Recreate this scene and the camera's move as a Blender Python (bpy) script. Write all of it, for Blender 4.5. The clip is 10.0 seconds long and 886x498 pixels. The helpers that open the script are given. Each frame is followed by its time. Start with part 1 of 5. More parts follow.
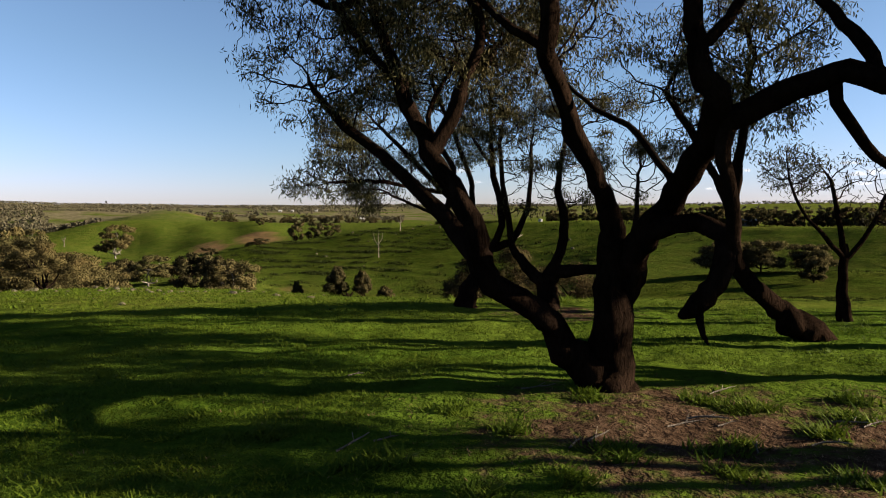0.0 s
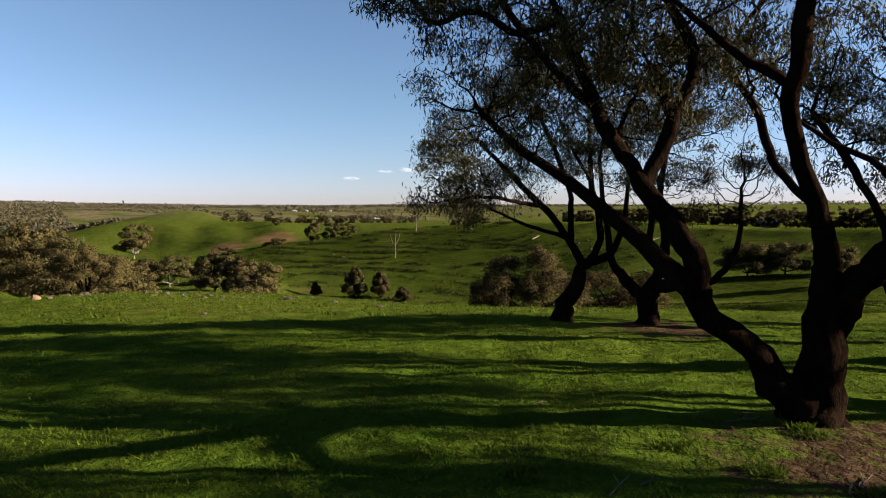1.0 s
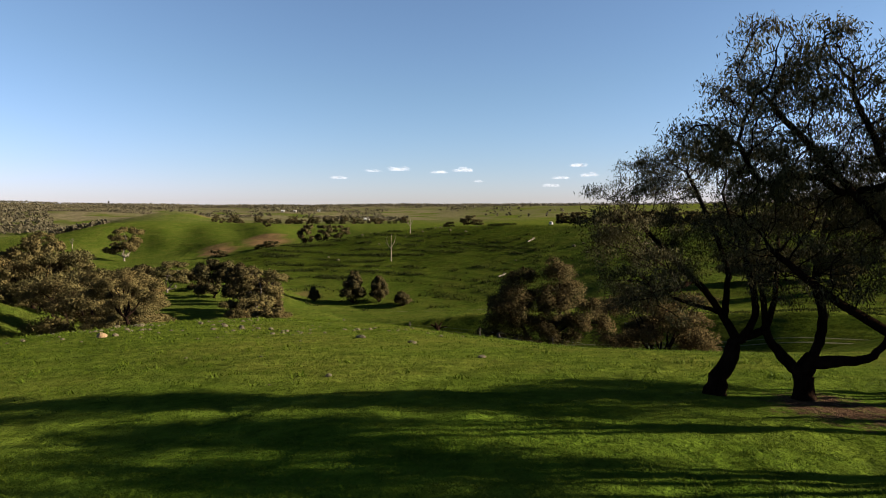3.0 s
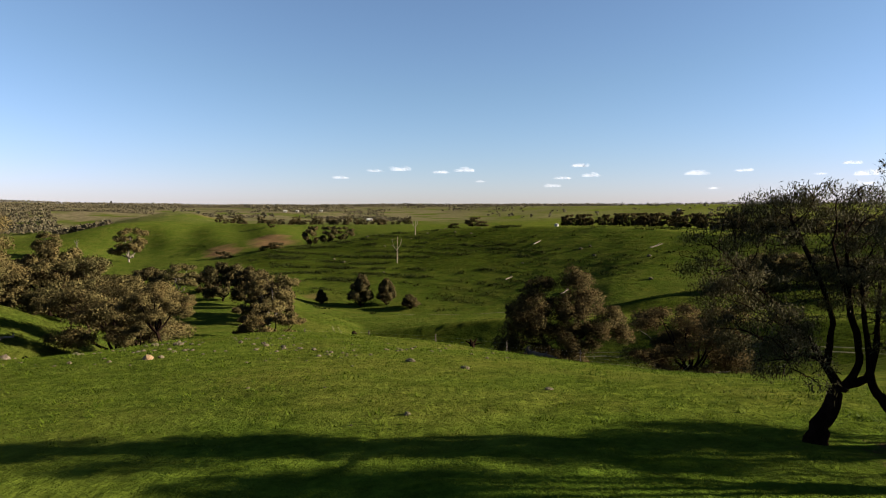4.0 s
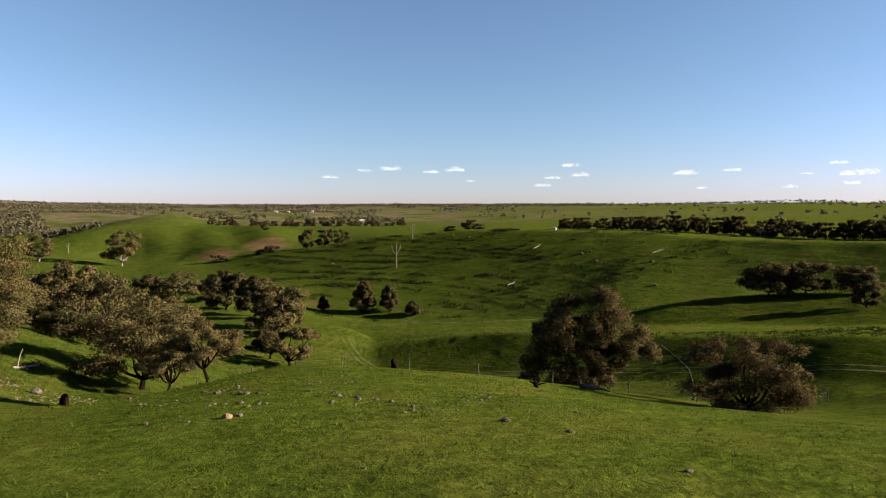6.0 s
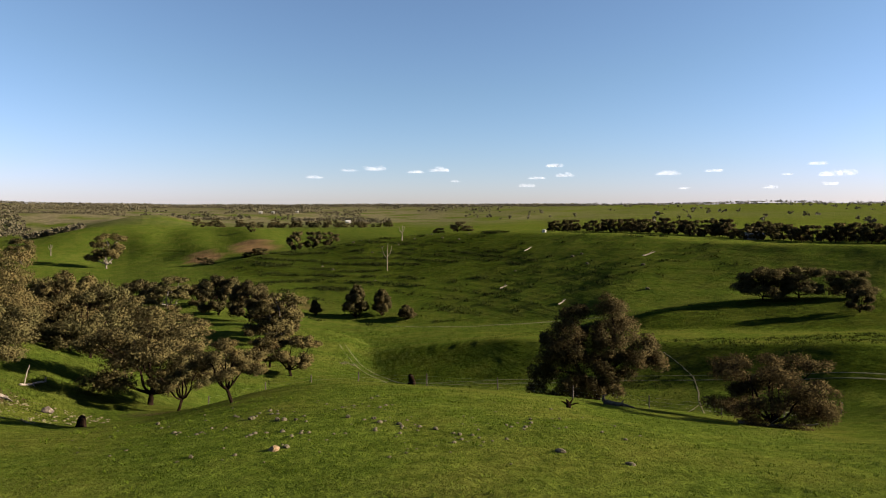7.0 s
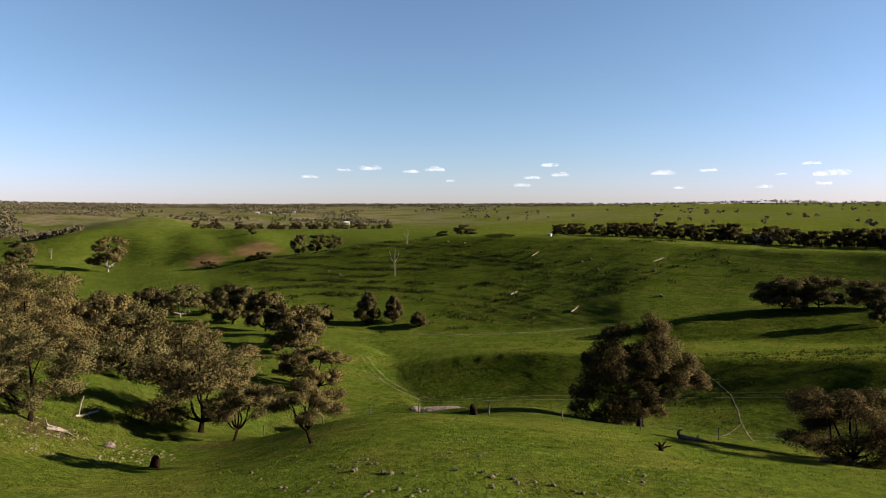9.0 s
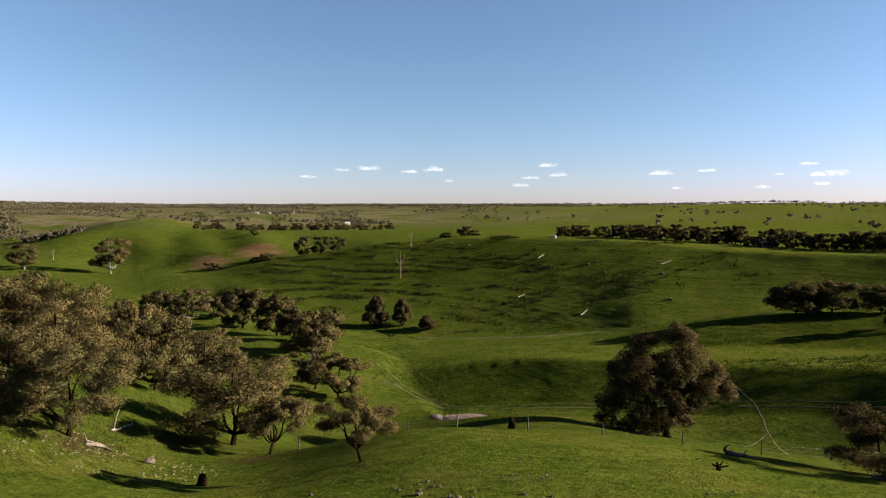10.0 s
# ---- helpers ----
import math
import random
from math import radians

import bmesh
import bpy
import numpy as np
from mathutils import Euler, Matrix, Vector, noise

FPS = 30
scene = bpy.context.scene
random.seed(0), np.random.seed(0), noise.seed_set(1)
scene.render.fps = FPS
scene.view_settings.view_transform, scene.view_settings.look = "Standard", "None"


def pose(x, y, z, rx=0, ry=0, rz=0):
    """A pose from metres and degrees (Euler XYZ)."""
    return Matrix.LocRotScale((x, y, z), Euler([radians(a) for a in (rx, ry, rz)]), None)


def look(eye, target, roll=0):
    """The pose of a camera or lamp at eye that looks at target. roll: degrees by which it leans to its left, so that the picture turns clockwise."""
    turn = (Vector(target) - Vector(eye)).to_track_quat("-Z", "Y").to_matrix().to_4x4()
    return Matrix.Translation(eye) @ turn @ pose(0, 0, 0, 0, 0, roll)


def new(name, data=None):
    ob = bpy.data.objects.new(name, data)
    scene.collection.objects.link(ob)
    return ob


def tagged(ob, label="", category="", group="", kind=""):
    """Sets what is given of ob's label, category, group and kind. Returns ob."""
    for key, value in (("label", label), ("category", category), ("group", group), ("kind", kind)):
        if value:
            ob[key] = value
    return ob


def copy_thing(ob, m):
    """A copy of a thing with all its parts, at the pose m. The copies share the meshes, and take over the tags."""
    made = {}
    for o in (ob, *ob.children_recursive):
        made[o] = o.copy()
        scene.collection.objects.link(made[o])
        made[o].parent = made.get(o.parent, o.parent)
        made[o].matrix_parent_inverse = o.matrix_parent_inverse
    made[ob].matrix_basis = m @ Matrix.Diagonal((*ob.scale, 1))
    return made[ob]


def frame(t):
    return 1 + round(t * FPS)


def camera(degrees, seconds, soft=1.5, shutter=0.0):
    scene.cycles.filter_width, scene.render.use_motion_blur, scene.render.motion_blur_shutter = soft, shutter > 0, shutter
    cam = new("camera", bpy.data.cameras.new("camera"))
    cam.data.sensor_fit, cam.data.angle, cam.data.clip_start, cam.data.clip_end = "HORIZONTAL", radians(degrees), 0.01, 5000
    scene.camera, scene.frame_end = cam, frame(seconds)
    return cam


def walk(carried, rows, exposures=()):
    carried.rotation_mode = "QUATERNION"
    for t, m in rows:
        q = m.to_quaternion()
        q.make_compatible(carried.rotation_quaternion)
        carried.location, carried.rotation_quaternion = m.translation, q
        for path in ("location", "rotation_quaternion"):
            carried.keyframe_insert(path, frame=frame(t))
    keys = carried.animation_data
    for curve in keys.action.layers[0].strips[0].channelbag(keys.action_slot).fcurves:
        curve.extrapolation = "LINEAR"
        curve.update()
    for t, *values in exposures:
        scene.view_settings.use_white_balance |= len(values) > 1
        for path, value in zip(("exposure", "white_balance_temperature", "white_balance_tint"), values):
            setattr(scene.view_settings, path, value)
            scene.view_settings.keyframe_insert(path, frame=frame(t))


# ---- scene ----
cam = camera(70.0, 10.0, 1.0)
PATH = [
    (0.0, pose(0.000, 0.000, 2.750, 86.196, 0.027, 0.000)),
    (0.5, pose(-1.101, 0.036, 2.856, 86.178, 0.014, 0.519)),
    (1.0, pose(-2.183, 0.057, 3.097, 86.195, -0.038, 1.151)),
    (1.5, pose(-3.211, -0.080, 3.460, 86.176, -0.019, 1.184)),
    (2.0, pose(-4.310, -0.055, 3.939, 86.167, -0.002, 0.885)),
    (2.5, pose(-5.395, -0.076, 4.477, 86.132, 0.044, 0.370)),
    (3.0, pose(-6.613, -0.025, 5.119, 86.098, 0.074, -0.015)),
    (3.2, pose(-7.192, -0.062, 5.393, 86.091, 0.036, -0.149)),
    (4.3, pose(-9.873, 0.412, 6.726, 86.089, -0.031, 0.152)),
    (4.5, pose(-10.403, 0.507, 7.048, 86.072, -0.070, 0.105)),
    (5.0, pose(-11.759, 0.950, 7.669, 86.073, -0.040, -0.271)),
    (5.5, pose(-13.155, 1.428, 8.266, 86.071, -0.022, -0.803)),
    (5.7, pose(-13.616, 1.527, 8.567, 86.040, 0.012, -0.654)),
    (6.8, pose(-17.242, 2.435, 10.094, 86.008, 0.016, -2.148)),
    (7.0, pose(-17.867, 2.472, 10.365, 86.021, -0.008, -2.292)),
    (7.5, pose(-19.407, 2.738, 10.998, 86.026, 0.018, -2.484)),
    (8.0, pose(-21.080, 3.135, 11.779, 85.991, -0.005, -2.496)),
    (8.5, pose(-22.704, 3.433, 12.515, 85.974, 0.017, -2.533)),
    (9.0, pose(-24.632, 3.778, 13.261, 85.937, -0.002, -2.797)),
    (9.5, pose(-26.504, 4.059, 13.865, 85.930, -0.025, -3.071)),
    (10.0, pose(-28.684, 4.510, 14.499, 85.924, -0.039, -2.987)),
]
walk(cam, PATH, [(0.0, 2.48, 5950, 11), (10.0, 2.48, 5950, 11)])

# ---- world, sun, exposure ----
SUN_EL, SUN_AZ = radians(17.5), radians(94.0)     # azimuth clockwise from +y
SUN_TO = Vector((math.sin(SUN_AZ) * math.cos(SUN_EL), math.cos(SUN_AZ) * math.cos(SUN_EL), math.sin(SUN_EL)))
world = bpy.data.worlds.new("world")
scene.world = world
world.use_nodes = True
wn = world.node_tree.nodes
sky = wn.new("ShaderNodeTexSky")
sky.sky_type, sky.sun_disc = "NISHITA", False
sky.sun_elevation, sky.sun_rotation = SUN_EL, SUN_AZ
sky.air_density, sky.dust_density, sky.ozone_density = 1.0, 0.2, 3.0
wn["Background"].inputs["Strength"].default_value = 0.05
haze = wn.new("ShaderNodeMix")
haze.data_type, haze.blend_type = "RGBA", "MULTIPLY"
haze.inputs[0].default_value = 1.0
haze.inputs[7].default_value = (0.475, 0.488, 0.507, 1.0)
pale = wn.new("ShaderNodeHueSaturation")
pale.inputs["Saturation"].default_value = 0.90
world.node_tree.links.new(sky.outputs["Color"], haze.inputs[6])
world.node_tree.links.new(haze.outputs[2], pale.inputs["Color"])
# the low sky is dusty: its brighter, redder light turns pinkish
split, low, dusk = wn.new("ShaderNodeSeparateColor"), wn.new("ShaderNodeMapRange"), wn.new("ShaderNodeMix")
low.inputs["From Min"].default_value, low.inputs["From Max"].default_value = 0.98, 2.45
dusk.data_type, dusk.blend_type = "RGBA", "MULTIPLY"
dusk.inputs[7].default_value = (1.06, 0.99, 1.28, 1.0)
world.node_tree.links.new(pale.outputs["Color"], split.inputs["Color"])
world.node_tree.links.new(split.outputs["Red"], low.inputs["Value"])
world.node_tree.links.new(low.outputs["Result"], dusk.inputs[0])
world.node_tree.links.new(pale.outputs["Color"], dusk.inputs[6])
world.node_tree.links.new(dusk.outputs[2], wn["Background"].inputs["Color"])
sun = new("sun", bpy.data.lights.new("sun", "SUN"))
sun.data.energy, sun.data.angle, sun.data.color = 5.0, radians(0.6), (1.0, 0.82, 0.58)
sun.matrix_world = look((0, 0, 60), Vector((0, 0, 60)) - SUN_TO)


# ---- materials ----
class Nodes:
    """A short way to write a node material."""

    def __init__(self, name):
        self.mat = bpy.data.materials.new(name)
        self.mat.use_nodes = True
        self.tree = self.mat.node_tree
        self.bsdf = self.tree.nodes["Principled BSDF"]
        self.out = self.tree.nodes["Material Output"]

    def add(self, kind, **sets):
        n = self.tree.nodes.new("ShaderNode" + kind)
        for key, value in sets.items():
            if key in ("operation", "blend_type", "data_type", "noise_dimensions", "feature"):
                if key == "operation":
                    n.operation = value
                elif key == "blend_type":
                    n.blend_type = value
                elif key == "data_type":
                    n.data_type = value
                elif key == "feature":
                    n.feature = value
            else:
                n.inputs[key].default_value = value
        return n

    def link(self, a, b):
        self.tree.links.new(a, b)

    def coords(self, scale=(1, 1, 1)):
        g = self.add("NewGeometry")
        m = self.add("Mapping")
        m.inputs["Scale"].default_value = scale
        self.link(g.outputs["Position"], m.inputs["Vector"])
        return m.outputs["Vector"]

    def object_coords(self, scale=(1, 1, 1)):
        g = self.add("TexCoord")
        m = self.add("Mapping")
        m.inputs["Scale"].default_value = scale
        self.link(g.outputs["Object"], m.inputs["Vector"])
        return m.outputs["Vector"]

    def noise(self, vec, scale, detail=4.0, rough=0.6):
        n = self.add("TexNoise", Scale=scale, Detail=detail, Roughness=rough)
        self.link(vec, n.inputs["Vector"])
        return n.outputs["Fac"]

    def ramp(self, fac, stops):
        n = self.add("ValToRGB")
        e = n.color_ramp.elements
        while len(e) < len(stops):
            e.new(0.5)
        for el, (pos, col) in zip(e, stops):
            el.position = pos
            el.color = (*col, 1.0) if len(col) == 3 else col
        self.link(fac, n.inputs["Fac"])
        return n.outputs["Color"]

    def level(self, fac, a, b):
        n = self.add("MapRange")
        n.inputs["From Min"].default_value, n.inputs["From Max"].default_value = a, b
        self.link(fac, n.inputs["Value"])
        return n.outputs["Result"]

    def mix(self, fac, a, b, how="MIX"):
        n = self.add("Mix", data_type="RGBA", blend_type=how)
        for sock, v in (("Factor", fac), ("A", a), ("B", b)):
            s = [q for q in n.inputs if q.name == sock and (q.type == ("VALUE" if sock == "Factor" else "RGBA"))][0]
            if isinstance(v, (int, float)):
                s.default_value = v
            elif isinstance(v, tuple):
                s.default_value = (*v, 1.0)
            else:
                self.link(v, s)
        return [q for q in n.outputs if q.type == "RGBA"][0]

    def maths(self, op, a, b=0.0):
        n = self.add("Math", operation=op)
        for k, v in ((0, a), (1, b)):
            if isinstance(v, (int, float)):
                n.inputs[k].default_value = v
            else:
                self.link(v, n.inputs[k])
        return n.outputs[0]

    def bump(self, height, strength, distance, after=None):
        n = self.add("Bump", Strength=strength, Distance=distance)
        self.link(height, n.inputs["Height"])
        if after is not None:
            self.link(after, n.inputs["Normal"])
        return n.outputs["Normal"]

    def done(self, color, rough=0.9, normal=None, spec=0.2):
        if isinstance(color, tuple):
            self.bsdf.inputs["Base Color"].default_value = (*color, 1.0)
        else:
            self.link(color, self.bsdf.inputs["Base Color"])
        if isinstance(rough, float):
            self.bsdf.inputs["Roughness"].default_value = rough
        else:
            self.link(rough, self.bsdf.inputs["Roughness"])
        self.bsdf.inputs["Specular IOR Level"].default_value = spec
        if normal is not None:
            self.link(normal, self.bsdf.inputs["Normal"])
        return self.mat


def ground_material():
    m = Nodes("pasture")
    p = m.coords()
    fine, mid, wide, huge = m.noise(p, 9.0, 6.0, 0.7), m.noise(p, 1.6, 6.0, 0.7), m.noise(p, 0.12, 5.0), m.noise(p, 0.012, 4.0)
    grass = m.ramp(mid, [(0.30, (0.0125, 0.021, 0.0035)), (0.5, (0.0275, 0.0425, 0.0055)), (0.72, (0.052, 0.070, 0.009))])
    grass = m.mix(m.level(fine, 0.35, 0.75), grass, m.mix(0.45, grass, (0.060, 0.070, 0.009)))
    olive = m.mix(m.level(wide, 0.42, 0.62), grass, m.mix(0.45, grass, (0.062, 0.062, 0.012)))
    lush = m.add("Attribute")
    lush.attribute_name = "lush"
    olive = m.mix(lush.outputs["Fac"], olive, m.mix(1.0, olive, (0.95, 1.18, 0.8), "MULTIPLY"))
    # brow, shelf and crest strip: sunlight painted in as paler grass
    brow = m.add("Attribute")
    brow.attribute_name = "sunlit"
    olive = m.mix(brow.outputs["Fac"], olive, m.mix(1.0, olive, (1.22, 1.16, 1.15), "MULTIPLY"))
    # drier grass on the far plateau
    dry = m.add("Attribute")
    dry.attribute_name = "dry"
    dryness = m.maths("MULTIPLY", dry.outputs["Fac"], m.level(huge, 0.38, 0.53))
    col = m.mix(dryness, olive, m.ramp(wide, [(0.3, (0.050, 0.047, 0.026)), (0.5, (0.078, 0.065, 0.039)), (0.7, (0.105, 0.088, 0.053))]))
    # rough slopes: tussock streaks, plus the shade of turned-away slopes painted dark
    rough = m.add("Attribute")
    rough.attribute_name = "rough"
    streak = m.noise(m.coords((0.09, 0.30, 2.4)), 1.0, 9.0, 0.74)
    tuss_shade = m.maths("MULTIPLY", rough.outputs["Fac"], m.maths("ADD", 0.58, m.maths("MULTIPLY", m.level(streak, 0.45, 0.53), 0.42)))
    col = m.mix(tuss_shade, col, m.ramp(mid, [(0.3, (0.005, 0.009, 0.001)), (0.7, (0.016, 0.021, 0.002))]))
    patch = m.ramp(m.noise(m.coords((0.7, 1.1, 1.1)), 0.7, 10.0, 0.82), [(0.34, (0.55, 0.58, 0.5)), (0.5, (0.98, 0.98, 0.95)), (0.66, (1.32, 1.28, 1.3))])
    col = m.mix(1.0, col, patch, "MULTIPLY")
    litter = m.add("Attribute")
    litter.attribute_name = "litter"
    patchy = m.level(m.maths("ADD", litter.outputs["Fac"], m.maths("MULTIPLY", m.noise(p, 2.2, 7.0, 0.78), 1.15)), 1.06, 1.22)
    earth = m.ramp(fine, [(0.3, (0.018, 0.011, 0.007)), (0.55, (0.044, 0.027, 0.016)), (0.8, (0.12, 0.085, 0.053))])
    col = m.mix(patchy, col, earth)
    soil = m.add("Attribute")
    soil.attribute_name = "soil"
    red = m.level(m.maths("ADD", soil.outputs["Fac"], m.maths("MULTIPLY", m.noise(p, 0.09, 5.0), 0.7)), 0.70, 1.15)
    col = m.mix(red, col, m.ramp(wide, [(0.3, (0.055, 0.036, 0.017)), (0.7, (0.095, 0.060, 0.027))]))
    # relief: tufts, tussocks, sheep tracks along the slopes
    tuft = m.bump(fine, 0.9, 0.05)
    tuft = m.bump(m.noise(p, 2.6, 5.0, 0.7), 1.0, 0.26, tuft)
    steps = m.noise(m.coords((0.018, 0.06, 0.75)), 1.0, 5.0, 0.62)
    att = m.add("Attribute")
    att.attribute_name = "terraces"
    n2 = m.add("Bump", Distance=1.9)
    m.link(steps, n2.inputs["Height"])
    m.link(att.outputs["Fac"], n2.inputs["Strength"])
    m.link(tuft, n2.inputs["Normal"])
    n3 = m.add("Bump", Distance=0.8)
    m.link(m.noise(m.coords((0.7, 1.0, 1.6)), 0.55, 7.0, 0.78), n3.inputs["Height"])
    m.link(att.outputs["Fac"], n3.inputs["Strength"])
    m.link(n2.outputs["Normal"], n3.inputs["Normal"])
    return m.done(col, 0.95, n3.outputs["Normal"], 0.0)


def leaf_material(name, dark, light, brown=0.25, glow=0.35, spec=0.08):
    m = Nodes(name)
    g = m.add("NewGeometry")
    isl = g.outputs["Random Per Island"]
    p = m.object_coords()
    tone = m.noise(p, 0.55, 3.0)
    col = m.ramp(m.maths("ADD", m.maths("MULTIPLY", isl, 0.6), m.maths("MULTIPLY", tone, 0.45)), [(0.2, dark), (0.75, light)])
    info = m.add("ObjectInfo")
    warm = m.maths("MULTIPLY", m.level(tone, 0.45, 0.7), brown)
    warm = m.maths("ADD", warm, m.maths("MULTIPLY", info.outputs["Random"], brown * 0.6))
    col = m.mix(warm, col, (light[0] * 1.7, light[1] * 0.95, light[2] * 0.9))
    m.done(col, 0.7, None, spec)
    tr = m.add("BsdfTranslucent")
    m.link(col, tr.inputs["Color"])
    mx = m.add("MixShader")
    mx.inputs[0].default_value = glow
    m.link(m.bsdf.outputs[0], mx.inputs[1])
    m.link(tr.outputs[0], mx.inputs[2])
    m.link(mx.outputs[0], m.out.inputs["Surface"])
    return m.mat


def bark_material(name, dark, light, pale=None, spec=0.1):
    m = Nodes(name)
    p = m.object_coords((1, 1, 0.28))
    furrow = m.noise(p, 22.0, 6.0, 0.7)
    blotch = m.noise(m.object_coords(), 2.3, 4.0)
    col = m.ramp(furrow, [(0.3, dark), (0.7, light)])
    if pale:
        col = m.mix(m.level(blotch, 0.5, 0.62), col, pale)
    else:
        col = m.mix(m.level(blotch, 0.45, 0.7), col, tuple(v * 1.35 for v in light))
    n = m.bump(furrow, 1.0, 0.05, m.bump(m.noise(m.object_coords((1, 1, 0.35)), 7.0, 5.0), 0.9, 0.10))
    return m.done(col, 0.95, n, spec)


def stone_material(name, dark, light):
    m = Nodes(name)
    p = m.object_coords()
    a, b = m.noise(p, 4.0, 6.0), m.noise(p, 26.0, 4.0)
    info = m.add("ObjectInfo")
    col = m.ramp(m.maths("ADD", m.maths("MULTIPLY", a, 0.8), m.maths("MULTIPLY", info.outputs["Random"], 0.25)), [(0.3, dark), (0.75, light)])
    col = m.mix(m.level(b, 0.55, 0.75), col, tuple(v * 0.6 for v in dark))
    return m.done(col, 0.9, m.bump(b, 0.6, 0.02, m.bump(a, 0.7, 0.08)), 0.2)


PASTURE = ground_material()
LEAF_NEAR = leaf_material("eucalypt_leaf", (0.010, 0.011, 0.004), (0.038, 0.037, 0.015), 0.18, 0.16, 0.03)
LEAF_MID = leaf_material("eucalypt_leaf_olive", (0.047, 0.043, 0.017), (0.068, 0.061, 0.024), 0.18, 0.26, 0.0)
LEAF_DARK = leaf_material("sheoak_leaf", (0.029, 0.027, 0.012), (0.050, 0.045, 0.019), 0.18, 0.25, 0.0)
LEAF_TALL = leaf_material("eucalypt_leaf_brown", (0.025, 0.022, 0.010), (0.043, 0.037, 0.016), 0.18, 0.25, 0.0)
LEAF_FAR = leaf_material("far_leaf", (0.026, 0.026, 0.015), (0.050, 0.046, 0.026), 0.15, 0.12)
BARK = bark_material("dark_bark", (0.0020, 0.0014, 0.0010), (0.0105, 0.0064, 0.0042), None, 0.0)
BARK_GREY = bark_material("grey_bark", (0.045, 0.038, 0.03), (0.13, 0.11, 0.09))
BARK_PALE = bark_material("pale_gum_bark", (0.22, 0.19, 0.16), (0.48, 0.43, 0.37), (0.55, 0.50, 0.44))
DEADWOOD = bark_material("bleached_wood", (0.045, 0.037, 0.03), (0.145, 0.122, 0.098))
STONE = stone_material("lichen_stone", (0.024, 0.020, 0.010), (0.068, 0.056, 0.030))
STONE_WARM = stone_material("ochre_stone", (0.09, 0.06, 0.030), (0.19, 0.13, 0.07))

# ---- the lie of the land: (x, y, spread, height) of rises and hollows ----
NEAR_HILLS = [
    (2, 5, 20, 0.49), (-18, 26, 14, -0.37), (8, 30, 14, -0.18), (-4, 48, 14, -0.13),
    (14, 52, 16, -5.06), (-30, 44, 12, -0.62), (-42, 52, 10, -2.70), (-49, 64, 10, -3.81),
    (-62, 60, 12, -1.34), (-56, 76, 12, -0.22), (-30, 62, 14, 1.04), (-12, 68, 15, -4.59),
    (2, 70, 12, 0.73), (-20, 86, 14, -2.07), (6, 92, 14, -5.30), (-42, 88, 16, -10.55),
    (-70, 85, 20, 2.35), (25, 85, 18, -12.28), (-45, 28, 20, -2.10),
]
VALLEY = [
    (28, 104, 20, 0.87), (62, 110, 24, -20.06), (-22, 114, 20, -8.89), (-55, 125, 28, -8.08),
    (-90, 130, 32, -7.15), (20, 134, 14, -7.04), (48, 132, 14, -1.57), (82, 136, 16, -0.55),
    (5, 112, 14, -4.93), (45, 108, 14, 1.90), (-10, 150, 24, -12.66), (25, 166, 14, -13.69),
]
HOLLOWS = [
    (62, 163, 13, -14.06), (52, 192, 14, -13.13), (100, 186, 24, -12.00), (-80, 205, 32, -3.26),
    (-30, 195, 38, -12.61), (-5, 218, 30, -7.88), (66, 232, 24, -15.06), (100, 236, 24, -5.65),
    (20, 230, 24, -7.76), (-40, 250, 32, -17.93), (-95, 262, 32, 0.11), (35, 245, 30, -1.91),
]
FAR_HILLS = [
    (-140, 300, 45, -17.21), (25, 285, 30, -14.49), (85, 280, 30, -5.85), (-10, 310, 35, -0.18),
    (145, 270, 40, -3.88), (40, 330, 40, 7.89), (-35, 345, 50, -17.94), (112, 345, 30, 0.32),
    (75, 345, 26, -3.12), (170, 300, 40, -0.42), (-110, 430, 60, -6.99), (-190, 490, 60, 2.10),
    (-260, 460, 80, -33.70), (-50, 430, 70, 3.40), (60, 480, 90, -13.81), (250, 420, 110, -2.56),
    (-150, 620, 90, -8.48), (-300, 710, 80, 4.11), (-180, 720, 80, 1.44), (-400, 800, 130, -10.93),
]
PLATEAU = [
    (350, 150, 140, -18.66), (-300, 250, 120, -36.33), (160, 130, 50, -11.70), (-130, 190, 45, -11.68),
    (450, 1000, 350, 4.17), (-500, 1300, 400, -11.81), (0, 1200, 400, -18.29), (-900, 2300, 700, -7.36),
    (300, 2400, 800, -1.64), (1600, 2200, 800, 13.28),
]
BASE_LEVEL = 1.33
SPURS = [(-380, 880, 90, 9.0), (-600, 1060, 130, 12.0), (-520, 1400, 90, 10.0), (-250, 1000, 70, 7.0), (-2500, 3500, 380, 27.0), (-330, 1500, 120, 9.0), (-760, 1500, 120, 13.0)]
HILLS = np.array(NEAR_HILLS + VALLEY + HOLLOWS + FAR_HILLS + PLATEAU + SPURS, float)


# the valley and the far hills by their lines (bank edges, hill foot, crest, far ridge): bearings from the lookout, then distances and heights
LOOKOUT = (-28.7, 4.5)
LINE_AZ = [-34.1, -30.9, -29.1, -27.0, -24.5, -21.2, -17.9, -15.0, -13.1, -10.7, -8.4, -5.5, -3.1, 0.5, 3.8, 8.9, 14.3, 16.9, 21.1, 25.3, 29.3, 33.0, 38.1, 40.5]
RUTS = ([118, 118, 117, 116, 116, 115, 114, 113, 113, 113, 112, 118, 121, 120, 116, 112, 110, 110, 109, 109, 109, 109, 109, 109],
    [-22.1, -23.4, -23.8, -24.2, -24.5, -25.0, -25.3, -25.4, -25.5, -25.5, -25.4, -26.1, -26.0, -24.8, -23.7, -22.3, -21.4, -21.1, -20.4, -19.6, -18.7, -17.8, -16.5, -15.5])
